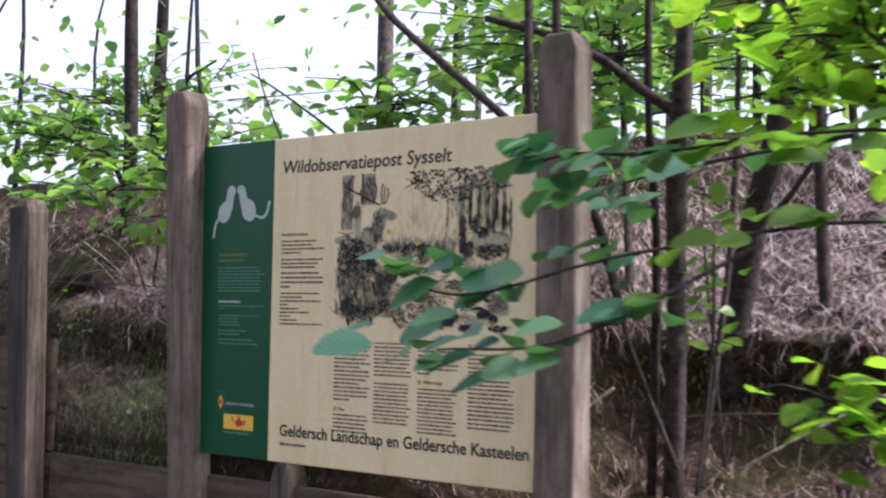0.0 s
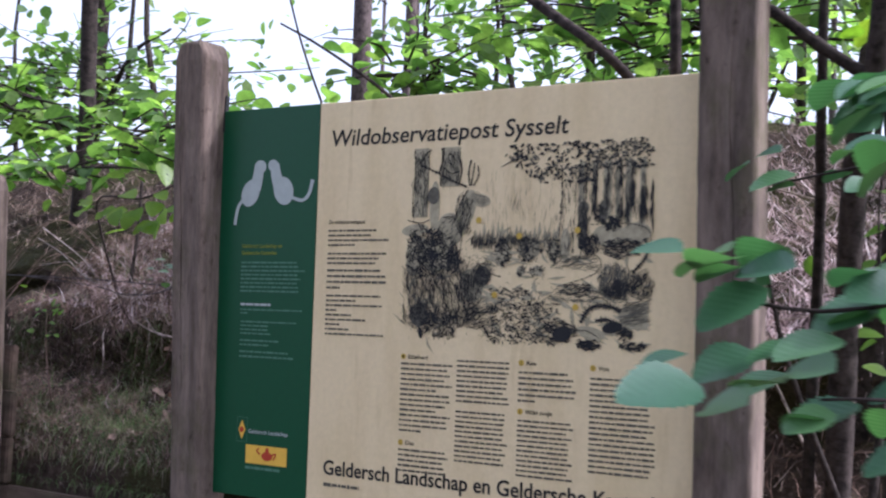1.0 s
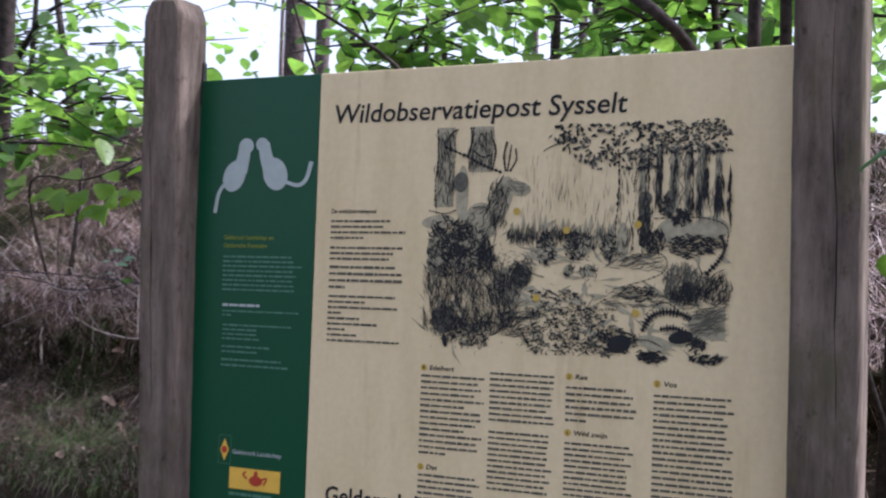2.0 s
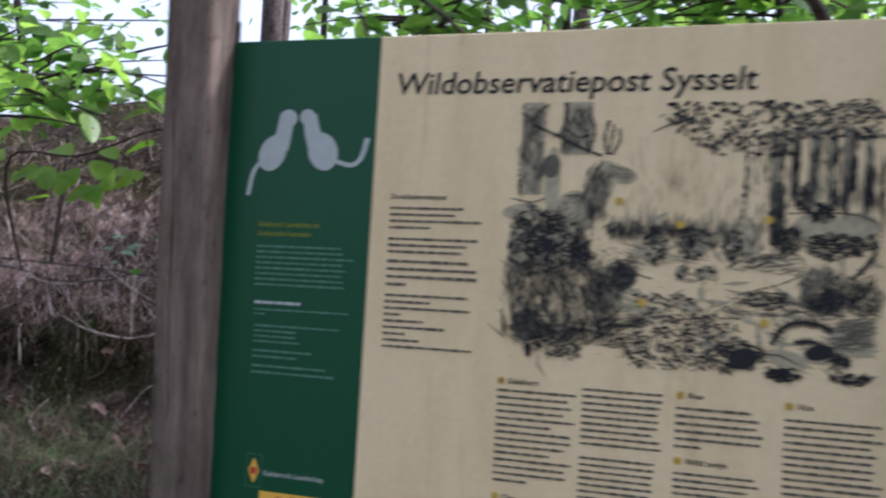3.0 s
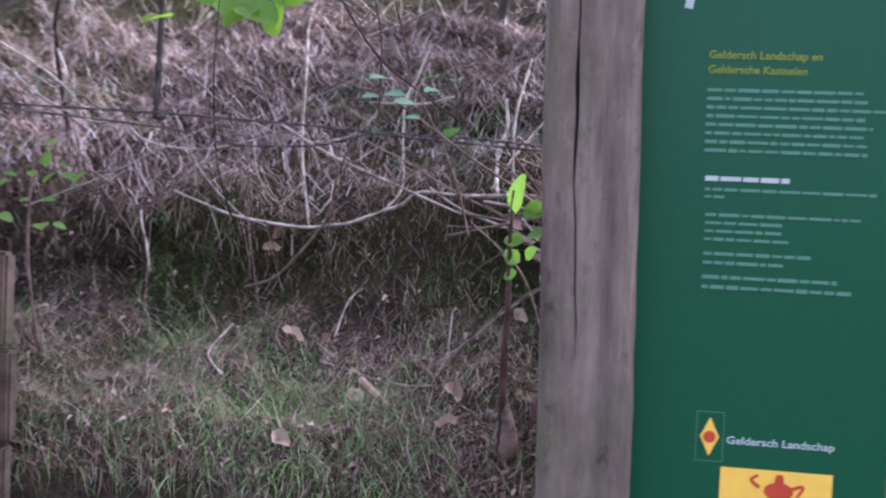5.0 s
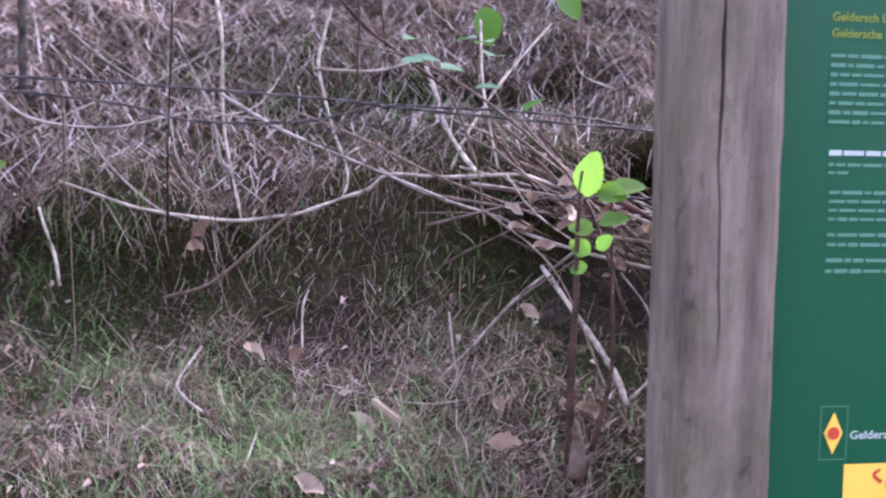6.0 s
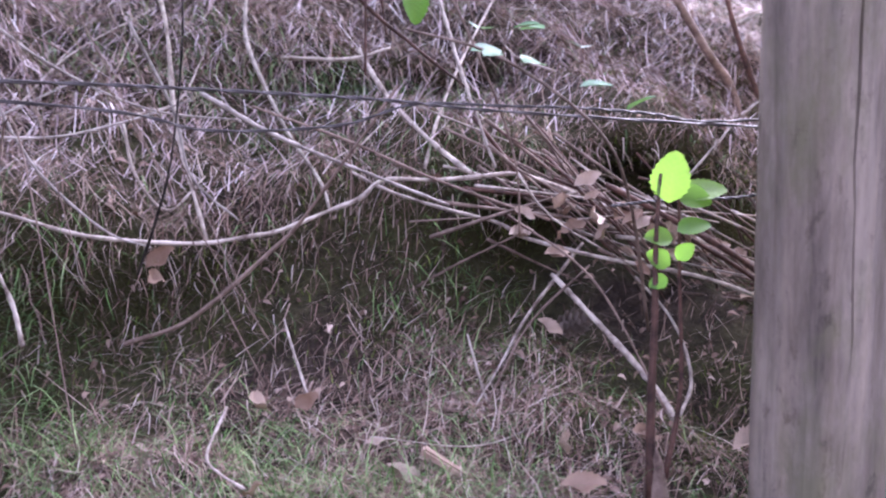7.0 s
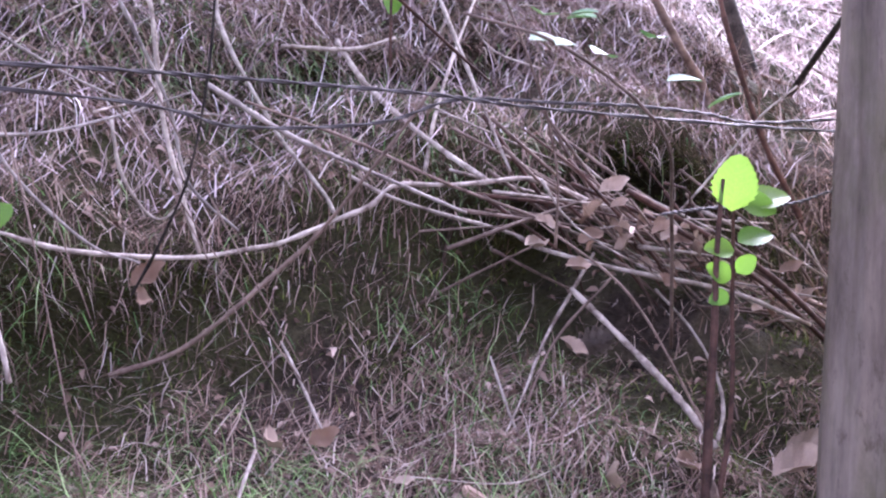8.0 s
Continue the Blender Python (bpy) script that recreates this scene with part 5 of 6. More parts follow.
# ---- small things on the bank ----
for p, d, u, s, lab in (((-0.437, 0.116, 1.045), (0.5, -0.2, -0.5), (0.2, -0.8, 0.6), 0.036, "curled pale pink dead leaf on the grass"), ((-0.52, 0.212, 1.082), (0.3, -0.5, 0.1), (0.1, -0.6, 0.8), 0.026, "small pale dead leaf on the grass"), ((-0.366, 0.238, 1.084), (0.25, -0.3, -0.5), (0.5, -0.8, 0.4), 0.042, "curled pale dead leaf on the grass"), ((-0.457, 0.318, 1.132), (-0.6, -0.2, 0.1), (0, -0.6, 0.8), 0.036, "crumpled tan dead leaf on the grass"), ((-0.43, 0.315, 1.132), (0.6, -0.3, 0.2), (0.1, -0.9, 0.5), 0.03, "crumpled tan dead leaf on the grass"),
                        ((-0.226, 0.142, 1.068), (0.5, -0.4, -0.2), (0, -0.7, 0.7), 0.044, "curled brown dead leaf by the post"), ((-0.20, 0.172, 1.092), (-0.5, -0.2, 0.3), (0.2, -0.9, 0.6), 0.036, "curled brown dead leaf by the post"), ((-0.118, 0.17, 1.10), (0.4, 0.2, -0.3), (0, -0.7, 0.7), 0.036, "pinkish dead oak leaf by the sapling"), ((-0.376, 0.262, 1.10), (0.5, -0.2, -0.1), (0.2, -0.7, 0.6), 0.018, "small white scrap of leaf in grass"), ((-0.546, 0.43, 1.268), (0.6, -0.2, 0.2), (0, -0.8, 0.6), 0.036, "crumpled reddish dead leaf on straw"), ((-0.53, 0.425, 1.258), (-0.6, -0.3, -0.2), (0.2, -0.8, 0.6), 0.03, "crumpled reddish dead leaf on straw"), ((-0.11, 0.29, 1.345), (0.6, -0.2, 0.1), (0, -0.8, 0.6), 0.03, "orange dead leaf on the twigs"), ((-0.09, 0.28, 1.318), (-0.4, -0.3, -0.3), (0.2, -0.9, 0.4), 0.034, "orange dead leaf on the twigs")):
    holder = tagged(one_leaf(None, p, d, u, s, DEAD_ONE, "dead_leaf"), lab, "dead leaf", "dead leaves on the bank")


def pine_cone(loc, axis, size):
    e = thing("pine_cone", loc, "open grey-brown pine cone lying on the bank", "pine cone")
    rot = Vector((0, 0, 1)).rotation_difference(Vector(axis)).to_matrix().to_4x4()
    sv = [(0, -0.5, 0), (0, 0.5, 0), (0.8, 0.55, 0.1), (1.1, 0, 0.25), (0.8, -0.55, 0.1), (0.8, 0, 0.42), (0, 0, 0.2)]
    me = bpy.data.meshes.new("scale")
    me.from_pydata(sv, [], [(0, 4, 5, 6), (4, 3, 5), (3, 2, 5), (2, 1, 6, 5), (0, 1, 2, 3, 4)])
    me.materials.append(CONE)
    for ring in range(7):
        t = ring / 6
        r = size * 0.36 * math.sin(math.pi * (0.18 + 0.74 * t))
        count = max(4, int(5 + 6 * math.sin(math.pi * (0.15 + 0.7 * t))))
        for q in range(count):
            a = 2 * math.pi * (q + 0.5 * (ring % 2)) / count
            ob = new("scale", me)
            ob.parent = e
            s = size * 0.19 * (0.6 + 0.5 * math.sin(math.pi * t))
            ob.matrix_basis = rot @ Matrix.Translation((r * 0.55 * math.cos(a), r * 0.55 * math.sin(a), size * (t - 0.5))) @ pose(0, 0, 0, 0, -20 - 40 * t, math.degrees(a)) @ Matrix.Diagonal((s * 1.35, s, s, 1))
    core = tube("core", [(0, 0, -size * 0.45), (0, 0, size * 0.5)], size * 0.18, size * 0.06, CONE, e, "", 4, 8)
    core.matrix_basis = rot
    return e


pine_cone((-0.104, 0.30, 1.190), (0.5, -0.6, 0.35), 0.042)
tagged(one_leaf(None, (-0.150, 0.30, 1.200), (0.5, -0.3, -0.75), (0.2, -0.9, 0.3), 0.030, DEAD_ONE, "dead_leaf"), "folded tan dead leaf beside the pine cone", "dead leaf", "dead leaves on the bank")
tagged(one_leaf(None, (0.03, 0.16, 1.078), (1, 0.1, 0.1), (-0.3, -0.7, 0.6), 0.05, DEAD_ONE, "bark_piece"), "curled tan piece of bark lying by the post", "bark")
tagged(one_leaf(None, (0.0, 0.15, 1.068), (1, -0.1, -0.02), (-0.2, -0.4, 0.9), 0.055, DEAD_ONE, "bark_piece"), "flat pinkish piece of bark by the post", "bark")
chip = tagged(worn_box("wood_chip", (-0.03, -0.005, -0.004), (0.03, 0.005, 0.004), CHIP, None, 0.002, 9, "", 6, 0.003), "narrow pale sliver of wood in the grass", "wood chip")
chip.matrix_basis = pose(-0.322, 0.192, 1.088, 20, 35, -20)

# ---- wire strands behind the board ----
def strand(points, r, label):
    """Two wires twisted about one another."""
    e = thing("wire_fence_strand", points[0], label, "wire", "wire strands behind the board")
    p = spline(points, 120)
    for ph in (0, math.pi):
        ang = np.arange(120) * 0.75 + ph
        q = p + np.stack([0 * ang, np.cos(ang), np.sin(ang)], -1) * r * 0.9
        v, f = tube_arrays(q, r, r, 5)
        under(put_arrays("wire", v, f, WIRE), e)


strand([(-1.1, 0.21, 1.462), (-0.69, 0.2, 1.452), (-0.557, 0.2, 1.447), (-0.384, 0.2, 1.438), (-0.255, 0.2, 1.427), (0.089, 0.19, 1.408), (0.4, 0.19, 1.40)], 0.0010, "taut dark twisted fence wire")
strand([(-1.0, 0.25, 1.46), (-0.644, 0.22, 1.431), (-0.543, 0.22, 1.412), (-0.419, 0.22, 1.415), (-0.34, 0.22, 1.434), (-0.27, 0.17, 1.432), (-0.2, 0.15, 1.430), (-0.115, 0.15, 1.424), (-0.046, 0.15, 1.416), (0.1, 0.15, 1.42)], 0.0009, "slack dark twisted fence wire")
strand([(-0.155, 0.16, 1.334), (-0.1, 0.15, 1.338), (0.013, 0.15, 1.338), (0.092, 0.145, 1.352), (0.2, 0.14, 1.36)], 0.0010, "short loose end of dark fence wire")


# ---- young plants on the bank ----
def sapling(name, stem, r0, r1, leaves, leaf_mat, stem_mat, label, category, group=""):
    e = thing(name, stem[0], label, category, group)
    under(tube("stem", stem, r0, r1, stem_mat, None, "", 18, 6, 0.05, len(leaves)), e)
    for p, d, u, s in leaves:
        one_leaf(e, p, d, u, s, leaf_mat)
    return e


young = sapling("sapling", [(-0.139, 0.112, 1.05), (-0.140, 0.111, 1.15), (-0.138, 0.110, 1.227), (-0.139, 0.109, 1.30), (-0.136, 0.107, 1.368)], 0.0055, 0.0016,
        [((-0.132, 0.100, 1.340), (0.10, -0.05, 1), (-0.80, -0.58, 0.10), 0.050), ((-0.112, 0.104, 1.345), (1, -0.55, 0.28), (-0.35, -0.45, 0.9), 0.044), ((-0.122, 0.10, 1.348), (0.55, -0.45, -0.12), (-0.5, -0.6, 0.6), 0.034), ((-0.118, 0.104, 1.312), (1, -0.5, 0.30), (-0.3, -0.5, 0.9), 0.034), ((-0.122, 0.104, 1.305), (-0.7, 0.3, 0.1), (-0.4, -0.7, 0.7), 0.028), ((-0.118, 0.104, 1.285), (0.5, -0.4, 0.6), (-0.5, -0.8, 0.4), 0.022), ((-0.125, 0.104, 1.280), (-0.5, 0.2, 0.3), (-0.5, -0.8, 0.4), 0.026), ((-0.128, 0.104, 1.268), (-0.7, 0.2, -0.3), (-0.4, -0.8, 0.4), 0.020)],
        LEAF_LIME, TWIG_RED, "reddish-stemmed sapling with a few lime green backlit leaves", "sapling")
under(tube("stem", [(-0.110, 0.125, 1.06), (-0.088, 0.13, 1.15), (-0.092, 0.130, 1.26), (-0.095, 0.130, 1.372)], 0.0032, 0.0014, TWIG_RED, None, "", 16, 6, 0.05, 4), young)
under(tube("root_collar", [(-0.130, 0.115, 1.035), (-0.132, 0.114, 1.075), (-0.138, 0.112, 1.10)], 0.013, 0.005, TWIG_BROWN, None, "", 6, 7, 0.12, 5), young)
bl = []
rng = np.random.default_rng(9)
for p in ((-0.27, 0.05, 1.448), (-0.212, 0.06, 1.428)):
    bl.append((p, (rng.normal(0.6, 0.3), -0.2, rng.normal(0, 0.2)), (0, -0.25, 1), 0.029))
for k in range(7):
    bl.append(((-0.36 + 0.14 * rng.random(), 0.10 + 0.08 * rng.random(), 1.47 + 0.04 * rng.random()), (rng.normal(0, 1), rng.normal(0, 1), 0.1), (0, -0.4, 1), rng.uniform(0.02, 0.034)))
sapling("bramble_shoot", [(-0.02, 0.27, 1.18), (-0.10, 0.20, 1.33), (-0.2, 0.12, 1.41), (-0.30, 0.13, 1.475), (-0.38, 0.16, 1.50)], 0.002, 0.0012, bl, LEAF_PALE, TWIG_BROWN, "arching bramble shoot with pale glossy leaves", "bramble")
bl = [((-0.113 + rng.normal(0, 0.01), 0.66, 1.60), (0.1, -0.2, -1), (0.2, -1, 0.2), 0.06), ((-0.02, 0.62, 1.62), (0.5, -0.2, -0.6), (0.2, -1, 0.3), 0.05)]
sapling("hanging_shoot", [(0.0, 0.75, 1.50), (-0.02, 0.72, 1.68), (-0.07, 0.68, 1.66), (-0.11, 0.66, 1.61)], 0.002, 0.001, bl, LEAF_LIME, TWIG_BROWN, "thin shoot with a hanging lime green leaf", "shoot")
bl = []
for k in range(16):
    p = (-0.82 + rng.normal(0, 0.05), 0.2 + rng.normal(0, 0.03), 1.30 + rng.uniform(-0.03, 0.13))
    bl.append((p, (rng.normal(0.2, 1), rng.normal(-0.4, 0.6), rng.normal(0, 0.3)), (0, -0.4, 1), rng.uniform(0.018, 0.036)))
sapling("bilberry_tuft", [(-0.83, 0.24, 1.10), (-0.84, 0.22, 1.25), (-0.82, 0.2, 1.42)], 0.003, 0.0012, bl, LEAF_LIME, TWIG_BROWN, "small tuft of fresh green leaves by the plank wall", "seedling")
bl = []
for s, z in ((-0.80, 1.665), (-0.72, 1.65), (-0.66, 1.655), (-0.60, 1.64), (-0.52, 1.65), (-0.46, 1.66), (-0.42, 1.72), (-0.35, 1.74), (-0.69, 1.60), (-0.57, 1.615), (-0.64, 1.70), (-0.50, 1.70), (-0.30, 1.72), (-0.88, 1.69)):
    bl.append(((s, 0.33 + rng.normal(0, 0.03), z), (rng.normal(0.5, 0.8), -0.5, rng.normal(-0.3, 0.2)), (rng.normal(0, 0.3), -0.55, 0.8), rng.uniform(0.050, 0.078)))
for q in range(9):
    bl.append(((-0.60 + rng.normal(0, 0.09), 0.31 + rng.normal(0, 0.03), 1.645 + rng.normal(0, 0.02)), (rng.normal(0.5, 0.8), -0.5, rng.normal(-0.3, 0.2)), (rng.normal(0, 0.3), -0.6, 0.8), rng.uniform(0.045, 0.072)))
sapling("hazel_shoot", [(-0.98, 0.62, 1.40), (-0.95, 0.5, 1.62), (-0.80, 0.36, 1.70), (-0.6, 0.34, 1.69), (-0.40, 0.33, 1.745), (-0.28, 0.33, 1.74)], 0.004, 0.0015, bl, LEAF_SHOOT, BARK, "arching hazel shoot with bright translucent leaves over the bank", "shrub")


tangle = thing("bramble_tangle", (-0.75, 0.45, 1.4), "tangle of thin arching bare bramble stems", "bramble")
for q in range(20):
    x0, y0 = rng.uniform(-1.15, -0.65), rng.uniform(0.42, 0.8)
    x1 = x0 + rng.uniform(-0.35, 0.28)
    y1 = rng.uniform(0.2, 0.45)
    z0, z1 = float(ground_z(x0, y0)), float(ground_z(x1, max(0.3, y1))) + rng.uniform(0.02, 0.2)
    under(tube("stem", [(x0, y0, z0), ((2 * x0 + x1) / 3, (y0 + y1) / 2, max(z0, z1) + rng.uniform(0.03, 0.16)), (x1, y1, z1)], rng.uniform(0.0008, 0.0016), 0.0006, TWIG_BROWN, None, "", 14, 5, 0.04, 900 + q), tangle)

# ---- shrubs and trees ----
def foliage(rng, center, radii, n_twig, per, size, flat_bias=1.0, gap=None):
    """Twigs that wander through an ellipsoid, and leaves along them. Gives leaf arrays and twig tubes."""
    c, r = np.array(center), np.array(radii)
    pos, dirs, ups, sizes, tv, tf, off = [], [], [], [], [], [], 0
    for _ in range(n_twig):
        a = rng.normal(0, 1, 3)
        a /= np.linalg.norm(a)
        tip = c + a * r * rng.uniform(0.55, 1.05)
        root = c + a * r * rng.uniform(-0.1, 0.35) + rng.normal(0, 0.08, 3) * r
        root[2] = min(root[2], tip[2] + 0.1)
        mid = (root + tip) / 2 + rng.normal(0, 0.08, 3) * r + (0, 0, 0.10 * r[2])
        path = spline([root, mid, tip], 6)
        v, f = tube_arrays(path, 0.004 + 0.002 * rng.random(), 0.0015, 4)
        tv.append(v), tf.append(f + off)
        off += len(v)
        for t in rng.uniform(0.2, 1.0, per):
            p = path[min(5, int(t * 5.99))] + rng.normal(0, 0.03, 3)
            if gap is not None and gap(p):
                continue
            pos.append(p)
            dirs.append((rng.normal(0, 1), rng.normal(0, 1), rng.normal(-0.25, 0.3)))
            ups.append((rng.normal(0, 0.35), rng.normal(0, 0.35), flat_bias))
            sizes.append(rng.uniform(*size))
    return (np.array(pos), np.array(dirs), np.array(ups), np.array(sizes)), (np.vstack(tv), np.vstack(tf))


def woody(name, base, stems, crowns, leaf_mat, label, category, group="", seed=0, tmpl=None, bark=BARK, size=(0.05, 0.09)):
    """A shrub or tree: stems given as (points, thick, thin), crowns as (centre, radii, twigs, leaves to a twig)."""
    rng = np.random.default_rng(seed)
    e = thing(name, base, label, category, group)
    for k, (pts, r0, r1) in enumerate(stems):
        under(tube("trunk" if k == 0 else "branch", pts, r0, r1, bark, None, "", 20, 8, 0.05, seed + k), e)
    for c, r, n, per in crowns:
        (p, d, u, s), (tv, tf) = foliage(rng, c, r, n, per, size)
        if tmpl is None:
            tagged(under(put_arrays("twig_spray", tv, tf, bark), e), kind="stuff")
        under(leaf_cloud("crown", p, d, u, s, leaf_mat, None, "", tmpl), e)
    return e


SMALL = (SMALL_V, SMALL_F)
woody("hazel_shrub", (-1.75, 1.1, 1.65), [([(-1.75, 1.1, 1.6), (-1.7, 1.08, 2.1), (-1.65, 1.02, 2.9), (-1.6, 1.0, 4.5)], 0.034, 0.026), ([(-1.72, 1.08, 1.9), (-2.0, 1.1, 2.2), (-2.4, 1.2, 2.35)], 0.014, 0.005)],
      [((-2.0, 1.1, 2.12), (1.0, 0.55, 0.24), 52, 7), ((-1.2, 0.9, 2.0), (0.6, 0.35, 0.18), 22, 6), ((-1.35, 0.65, 1.84), (0.6, 0.25, 0.10), 16, 5)], LEAF_MID, "hazel shrub with broad green leaves on the crest of the bank", "shrub", "hazel shrubs", 31)
woody("hazel_shrub", (-3.4, 2.6, 2.1), [([(-3.4, 2.6, 2.0), (-3.35, 2.6, 3.0), (-3.2, 2.5, 4.6)], 0.05, 0.03), ([(-3.38, 2.6, 2.3), (-2.9, 2.4, 2.7), (-2.5, 2.3, 2.8)], 0.02, 0.006)],
      [((-3.3, 2.4, 2.65), (1.5, 1.0, 0.42), 70, 7)], LEAF_MID, "leafy hazel shrub standing back from the bank", "shrub", "hazel shrubs", 32)
woody("beech_sapling", (-0.3, 1.0, 1.65), [([(-0.3, 1.0, 1.6), (-0.2, 0.95, 1.9), (0.1, 0.8, 2.12)], 0.010, 0.004)],
      [((0.0, 0.85, 2.10), (0.5, 0.3, 0.16), 18, 6)], LEAF_MID, "young beech with thin leafy twigs behind the board", "sapling", "", 33)
woody("hazel_shrub", (0.95, 0.9, 1.3), [([(0.95, 0.9, 1.25), (1.02, 0.5, 1.7), (1.0, 0.08, 1.885), (0.82, 0.08, 2.03), (0.60, 0.12, 2.20), (0.4, 0.2, 2.4)], 0.014, 0.009), ([(0.95, 0.9, 1.3), (0.8, 1.1, 2.1), (0.7, 1.2, 2.9)], 0.016, 0.006),
      ([(0.9, 0.9, 1.4), (0.5, 0.3, 1.75), (0.374, 0.133, 1.90), (0.206, 0.111, 2.012), (0.08, 0.11, 2.08)], 0.006, 0.0025), ([(0.45, 0.28, 1.72), (0.24, 0.12, 1.84), (0.222, 0.097, 1.883), (0.193, 0.056, 2.007), (0.17, 0.03, 2.12)], 0.004, 0.0022)],
      [((0.75, 1.1, 2.25), (0.95, 0.6, 0.36), 62, 8), ((0.3, 1.9, 2.5), (1.1, 0.7, 0.4), 46, 7)], LEAF_MID, "spreading hazel with dark branches reaching over the board", "shrub", "hazel shrubs", 34)
woody("hazel_clump", (1.4, 0.3, 1.0), [([(1.36, 0.36, 0.9), (1.387, 0.315, 1.375), (1.43, 0.22, 1.75), (1.475, 0.15, 1.845), (1.50, 0.12, 2.05), (1.54, 0.1, 2.7)], 0.028, 0.020), ([(1.475, 0.15, 1.84), (1.38, 0.135, 1.91), (1.28, 0.115, 1.99), (1.15, 0.1, 2.06), (0.95, 0.1, 2.13)], 0.014, 0.009),
      ([(1.30, 0.36, 0.9), (1.334, 0.31, 1.542), (1.362, 0.208, 1.863), (1.38, 0.17, 2.5)], 0.013, 0.009), ([(1.12, 0.2, 0.95), (1.125, 0.06, 1.6), (1.13, 0.035, 1.873), (1.128, 0.03, 2.05), (1.11, 0.05, 2.6)], 0.013, 0.011), ([(1.16, 0.2, 0.95), (1.17, 0.10, 1.8), (1.16, 0.1, 2.5)], 0.012, 0.010),
      ([(1.42, 0.38, 0.95), (1.45, 0.5, 1.6), (1.43, 0.6, 2.4)], 0.010, 0.007), ([(1.40, 0.30, 1.0), (1.30, 0.24, 1.30), (1.26, 0.2, 1.5)], 0.007, 0.004), ([(1.47, 0.26, 0.95), (1.49, 0.3, 1.3), (1.50, 0.28, 1.6)], 0.005, 0.003)],
      [((1.45, 0.75, 2.35), (0.6, 0.4, 0.30), 40, 7)], LEAF_MID, "clump of dark slender hazel stems beside the post", "shrub", "hazel shrubs", 35)
# the upper, denser crown is unseen, added to shade the wall post and bank
woody("young_oak", (1.34, 0.78, 1.2), [([(1.30, 0.80, 1.1), (1.343, 0.78, 1.364), (1.413, 0.75, 1.671), (1.50, 0.72, 2.0), (1.46, 0.8, 2.8), (1.3, 1.0, 3.7)], 0.042, 0.03), ([(1.40, 0.76, 1.62), (1.5, 0.72, 1.68), (1.66, 0.66, 1.86)], 0.012, 0.006)],
      [((1.75, 0.9, 2.45), (0.7, 0.5, 0.35), 36, 7), ((1.24, 1.02, 3.4), (0.55, 0.45, 0.6), 90, 12)], LEAF_MID, "dark leaning young oak trunk on the slope", "tree", "trees of the wood", 36)
woody("young_oak", (1.53, 0.98, 1.2), [([(1.55, 0.98, 1.1), (1.534, 0.978, 1.252), (1.509, 0.979, 1.761), (1.5, 1.0, 2.6)], 0.022, 0.016)], [((1.6, 1.1, 2.6), (0.5, 0.4, 0.3), 20, 6)], LEAF_MID, "slim dark oak trunk on the littered slope", "tree", "trees of the wood", 37)
woody("hazel_shrub", (2.55, 0.5, 1.0), [([(2.55, 0.5, 0.9), (2.5, 0.35, 1.5), (2.2, 0.1, 1.95), (1.85, 0.0, 2.1)], 0.02, 0.006), ([(2.5, 0.35, 1.5), (2.25, 0.1, 1.55), (2.0, -0.05, 1.5)], 0.01, 0.004)],
      [((1.98, 0.0, 1.90), (0.40, 0.25, 0.27), 42, 6), ((1.70, 0.38, 1.98), (0.35, 0.23, 0.24), 18, 5), ((2.1, -0.35, 1.20), (0.30, 0.15, 0.09), 16, 4)], LEAF_SUN, "hazel shrub with sunlit yellow-green leaves", "shrub", "hazel shrubs", 38)

# the branch that hangs in front of the board
front = thing("overhanging_hazel", (2.75, -0.55, 0.0), "hazel bush with broad dark green leaves before the board", "shrub", "hazel shrubs")
front_stems = (([(2.75, -0.55, -0.1), (2.72, -0.6, 0.8), (2.62, -0.65, 1.4), (2.45, -0.72, 1.75), (2.2, -0.8, 1.9)], 0.022, 0.008), ([(2.62, -0.65, 1.4), (2.3, -0.8, 1.5), (1.95, -0.93, 1.46), (1.72, -0.99, 1.40), (1.58, -0.97, 1.41)], 0.0034, 0.002), ([(2.55, -0.68, 1.55), (2.25, -0.82, 1.62), (1.95, -0.90, 1.60), (1.78, -0.82, 1.62), (1.68, -0.77, 1.62)], 0.0034, 0.002), ([(2.2, -0.80, 1.62), (1.8, -0.55, 1.62), (1.42, -0.30, 1.60)], 0.004, 0.0015), ([(2.1, -0.88, 1.47), (1.90, -1.04, 1.34), (1.71, -1.08, 1.32)], 0.004, 0.0015))
for k, (pts, r0, r1) in enumerate(front_stems):
    under(tube("trunk" if k == 0 else "branch", pts, r0, r1, BARK, None, "", 16, 6, 0.05, 50 + k), front)
rng = np.random.default_rng(63)
for (pts, _, _), count, t0 in ((front_stems[1], 34, 0.22), (front_stems[2], 52, 0.08), (front_stems[3], 18, 0.3), (front_stems[4], 20, 0.2)):
    path = spline(pts, 40)
    for q in range(count):
        t = t0 + (1 - t0) * (q + 0.5) / count
        p = path[int(t * 39)]
        side_sign = 1 if q % 2 else -1
        d = (-0.7 + rng.normal(0, 0.25), side_sign * rng.uniform(0.4, 0.9), rng.normal(-0.22, 0.12))
        # beyond x 2 the lime material puts sunlight into the leaves' colour
        one_leaf(front, p + rng.normal(0, 0.026, 3), d, (rng.normal(0.12, 0.28), rng.normal(-0.35, 0.3), 1), rng.uniform(0.045, 0.088), LEAF_LIME if p[0] > 2.0 else LEAF_DARK)
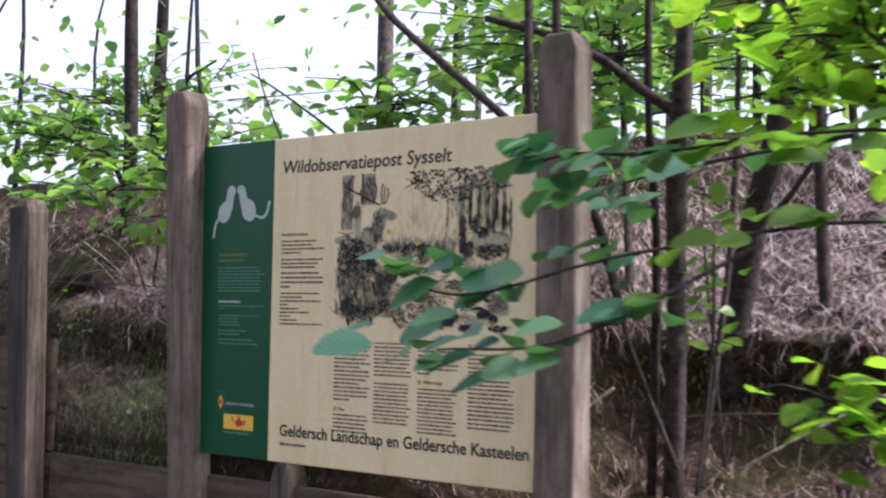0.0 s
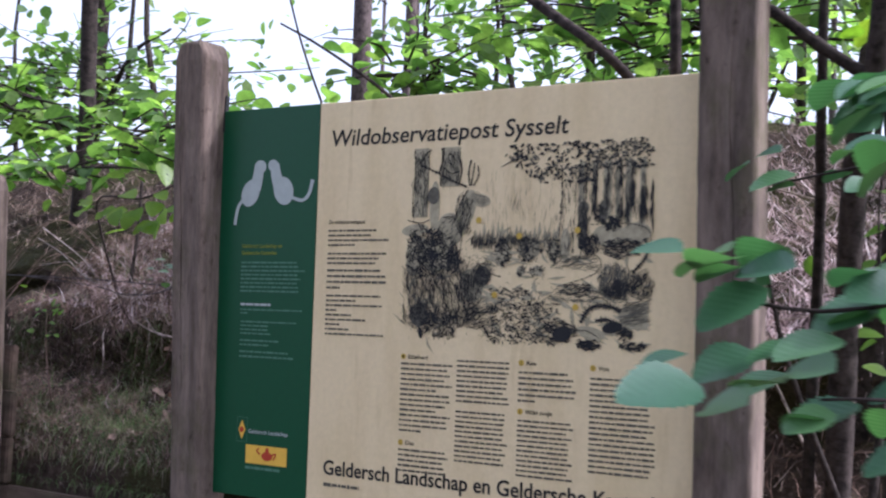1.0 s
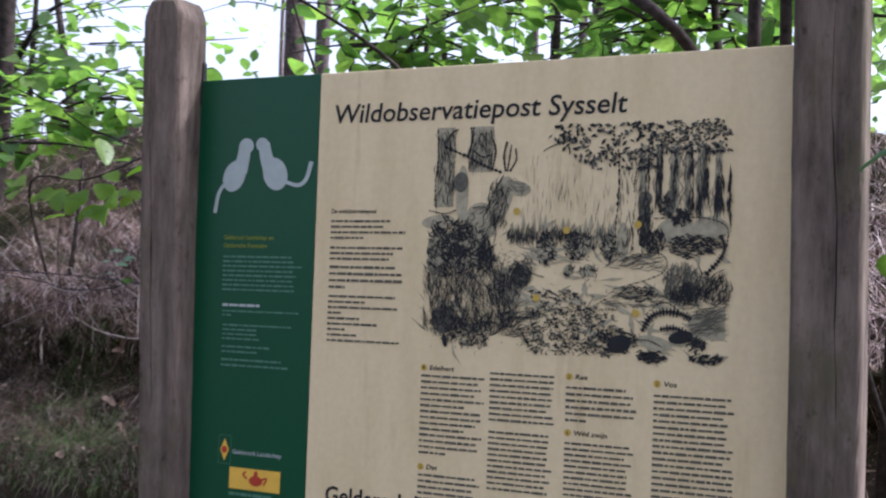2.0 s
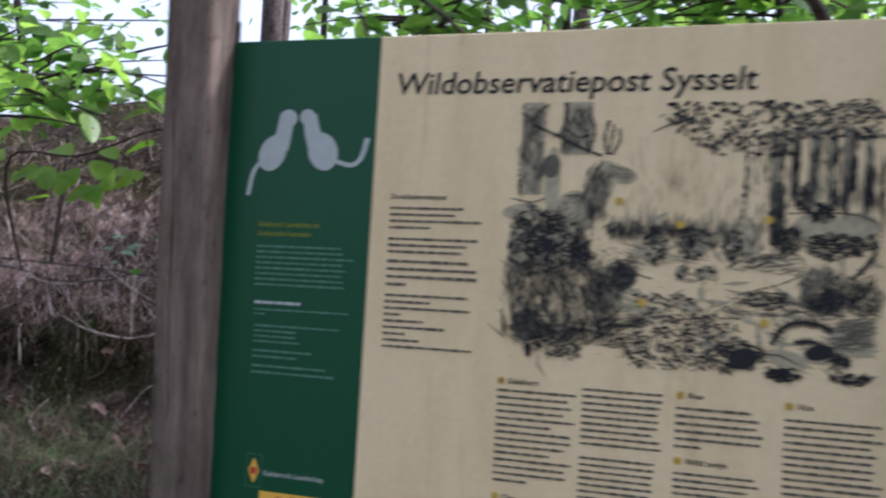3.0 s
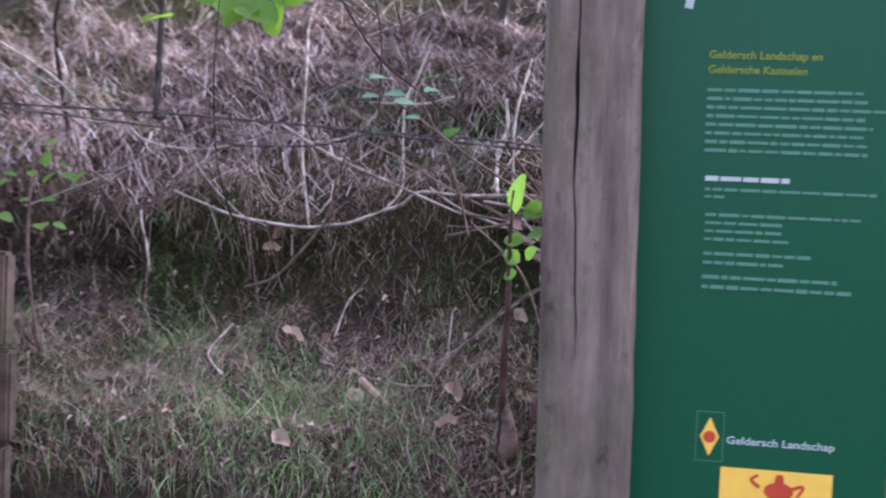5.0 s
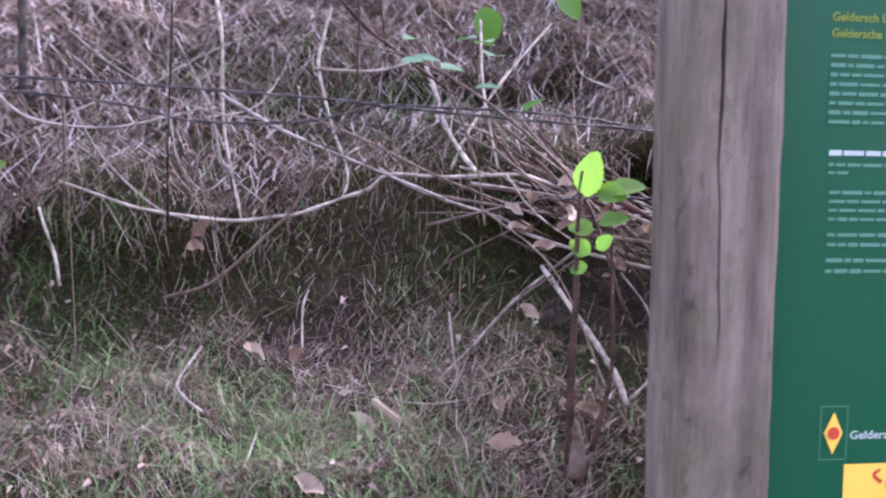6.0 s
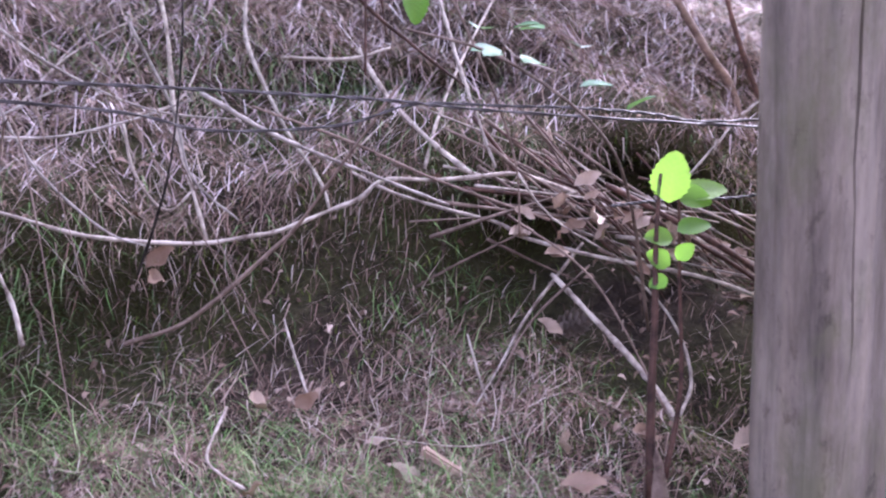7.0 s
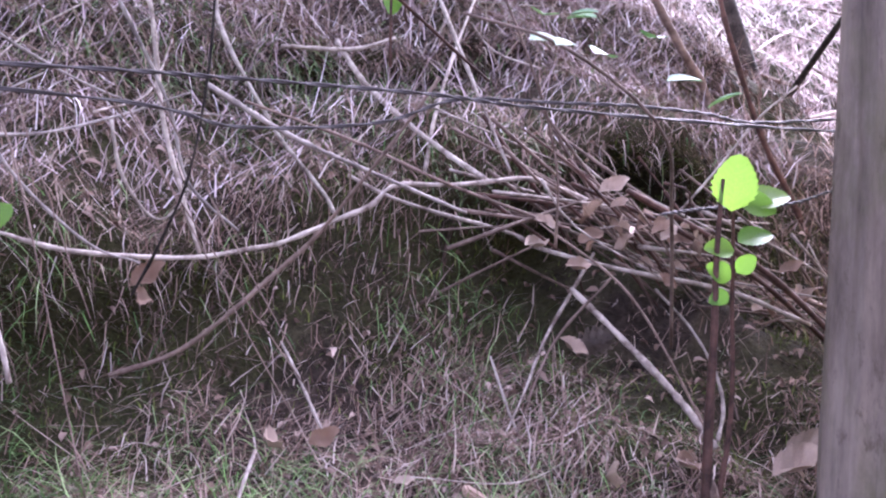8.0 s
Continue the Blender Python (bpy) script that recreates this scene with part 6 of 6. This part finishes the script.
for p in ((1.56, -1.02, 1.452), (1.60, -1.00, 1.455), (1.62, -1.05, 1.445), (1.66, -0.98, 1.44), (1.633, -0.914, 1.335), (1.611, -1.10, 1.326), (1.66, -1.02, 1.33), (1.69, -0.95, 1.34), (1.64, -1.06, 1.31)):
    one_leaf(front, p, (-0.7 + rng.normal(0, 0.3), rng.normal(0, 0.6), rng.normal(-0.1, 0.1)), (rng.normal(0.1, 0.2), rng.normal(-0.35, 0.25), 1), rng.uniform(0.06, 0.09), LEAF_DARK)
lime = thing("lime_leaved_shoot", (1.47, 0.42, 1.05), "thin upright shoot with small lime green leaves", "shoot")
under(tube("stem", [(1.47, 0.42, 1.0), (1.45, 0.38, 1.35), (1.44, 0.35, 1.6), (1.46, 0.33, 1.75)], 0.004, 0.0015, BARK, None, "", 14, 6), lime)
for q in range(36):
    t = q / 35
    one_leaf(lime, (1.46 + rng.normal(0, 0.05), 0.37 + rng.normal(0, 0.04), 1.28 + 0.46 * t), (rng.normal(0, 1), rng.normal(-0.4, 0.6), rng.normal(-0.2, 0.3)), (rng.normal(0, 0.4), -0.5, 0.9), rng.uniform(0.04, 0.062), LEAF_LIME)

# the wood all round: trunks, crowns and undergrowth
rng = np.random.default_rng(91)


def clearing(p):
    """The thin place in the wood, through which the pale sky shows."""
    a = math.degrees(math.atan2(-(p[0] - 2.2), p[1] + 2.3))
    return 37 < a < 59 and p[2] > 2.2 + 0.08 * math.hypot(p[0] - 2.2, p[1] + 2.3) and rng.random() < 0.86


def forest_tree(x, y, h, r, seed, crown_low, n_leaf):
    q = np.random.default_rng(seed)
    z = float(ground_z(x, y))
    e = thing("forest_tree", (x, y, z), "tall slender forest tree with a high green crown", "tree", "trees of the wood")
    lean = q.normal(0, 0.25, 2)
    top = (x + lean[0], y + lean[1], z + h)
    under(tube("trunk", [(x, y, z - 0.2), (x + lean[0] * 0.4 + q.normal(0, 0.05), y + lean[1] * 0.4, z + h * 0.5), top], r, r * 0.35, TRUNK, None, "", 14, 8, 0.04, seed), e)
    pos = []
    for b in range(7):
        zb = z + h * q.uniform(crown_low, 0.95)
        a = q.uniform(0, 6.28)
        L = q.uniform(0.8, 2.2)
        s = (x + lean[0] * (zb - z) / h, y + lean[1] * (zb - z) / h, zb)
        t = (s[0] + L * math.cos(a), s[1] + L * math.sin(a), zb + q.uniform(-0.1, 0.8))
        under(tube("limb", [s, ((s[0] + t[0]) / 2, (s[1] + t[1]) / 2, (s[2] + t[2]) / 2 + 0.15), t], r * 0.35, r * 0.08, BARK, None, "", 8, 5, 0.04, seed + b), e)
        for _ in range(n_leaf // 7):
            k = q.uniform(0.25, 1.1)
            p = np.array(s) + (np.array(t) - s) * k + q.normal(0, 0.32, 3)
            if not clearing(p):
                pos.append(p)
    pos = np.array(pos)
    n = len(pos)
    if n:
        under(leaf_cloud("crown", pos, q.normal(0, 1, (n, 3)), q.normal(0, 0.5, (n, 3)) + (0, 0, 0.8), q.uniform(0.08, 0.17, n), LEAF_FAR, None, "", SMALL), e)
    return e


# trees below y -4 stand unseen, added to shade the board's front
spots = []
for k in range(400):
    a, d = rng.uniform(0, 2 * math.pi), rng.uniform(5.0, 17)
    x, y = 0.8 + d * math.cos(a), -0.5 + d * math.sin(a)
    if all((x - u) ** 2 + (y - v) ** 2 > 2.6 ** 2 for u, v in spots) and (y > 3.2 or y < -4.0) and len(spots) < 58 and not 37 < math.degrees(math.atan2(-(x - 2.2), y + 2.3)) < 57 and not (d < (15.5 if abs(a - math.atan2(SUN_DIR.y, SUN_DIR.x)) < 0.3 else 12) and abs(a - math.atan2(SUN_DIR.y, SUN_DIR.x)) < 0.5):
        spots.append((x, y))
for k, (x, y) in enumerate(spots):
    forest_tree(x, y, rng.uniform(6.5, 11), rng.uniform(0.035, 0.085), 500 + k, 0.16 if y > 0 else 0.3, 420 if y > 0 else 260)
forest_tree(-1.65, 2.8, 8.5, 0.048, 590, 0.35, 300)
for k in range(38):
    a, d = (radians(rng.uniform(-10, 100)), rng.uniform(4.0, 10)) if k < 30 else (radians(rng.uniform(8, 36)), rng.uniform(4.8, 9))
    x, y = 2.2 - d * math.sin(a), -2.3 + d * math.cos(a)
    if y < 2.2:
        continue
    z = float(ground_z(x, y))
    q = np.random.default_rng(800 + k)
    e = thing("undergrowth_shrub", (x, y, z), "light green undergrowth shrub deep in the wood", "shrub", "undergrowth of the wood")
    hgt = q.uniform(1.2, 2.4)
    under(tube("trunk", [(x, y, z - 0.1), (x + q.normal(0, 0.2), y, z + hgt * 0.6), (x + q.normal(0, 0.4), y, z + hgt)], 0.022, 0.006, BARK, None, "", 8, 5), e)
    n = 260
    p = np.stack([x + q.normal(0, 0.55, n), y + q.normal(0, 0.45, n), z + hgt * (0.15 + 0.95 * q.random(n))], -1)
    p = p[[not clearing(v) for v in p]]
    n = len(p)
    under(leaf_cloud("crown", p, q.normal(0, 1, (n, 3)), q.normal(0, 0.45, (n, 3)) + (0, 0, 0.9), q.uniform(0.05, 0.11, n), LEAF_FAR, None, "", SMALL), e)
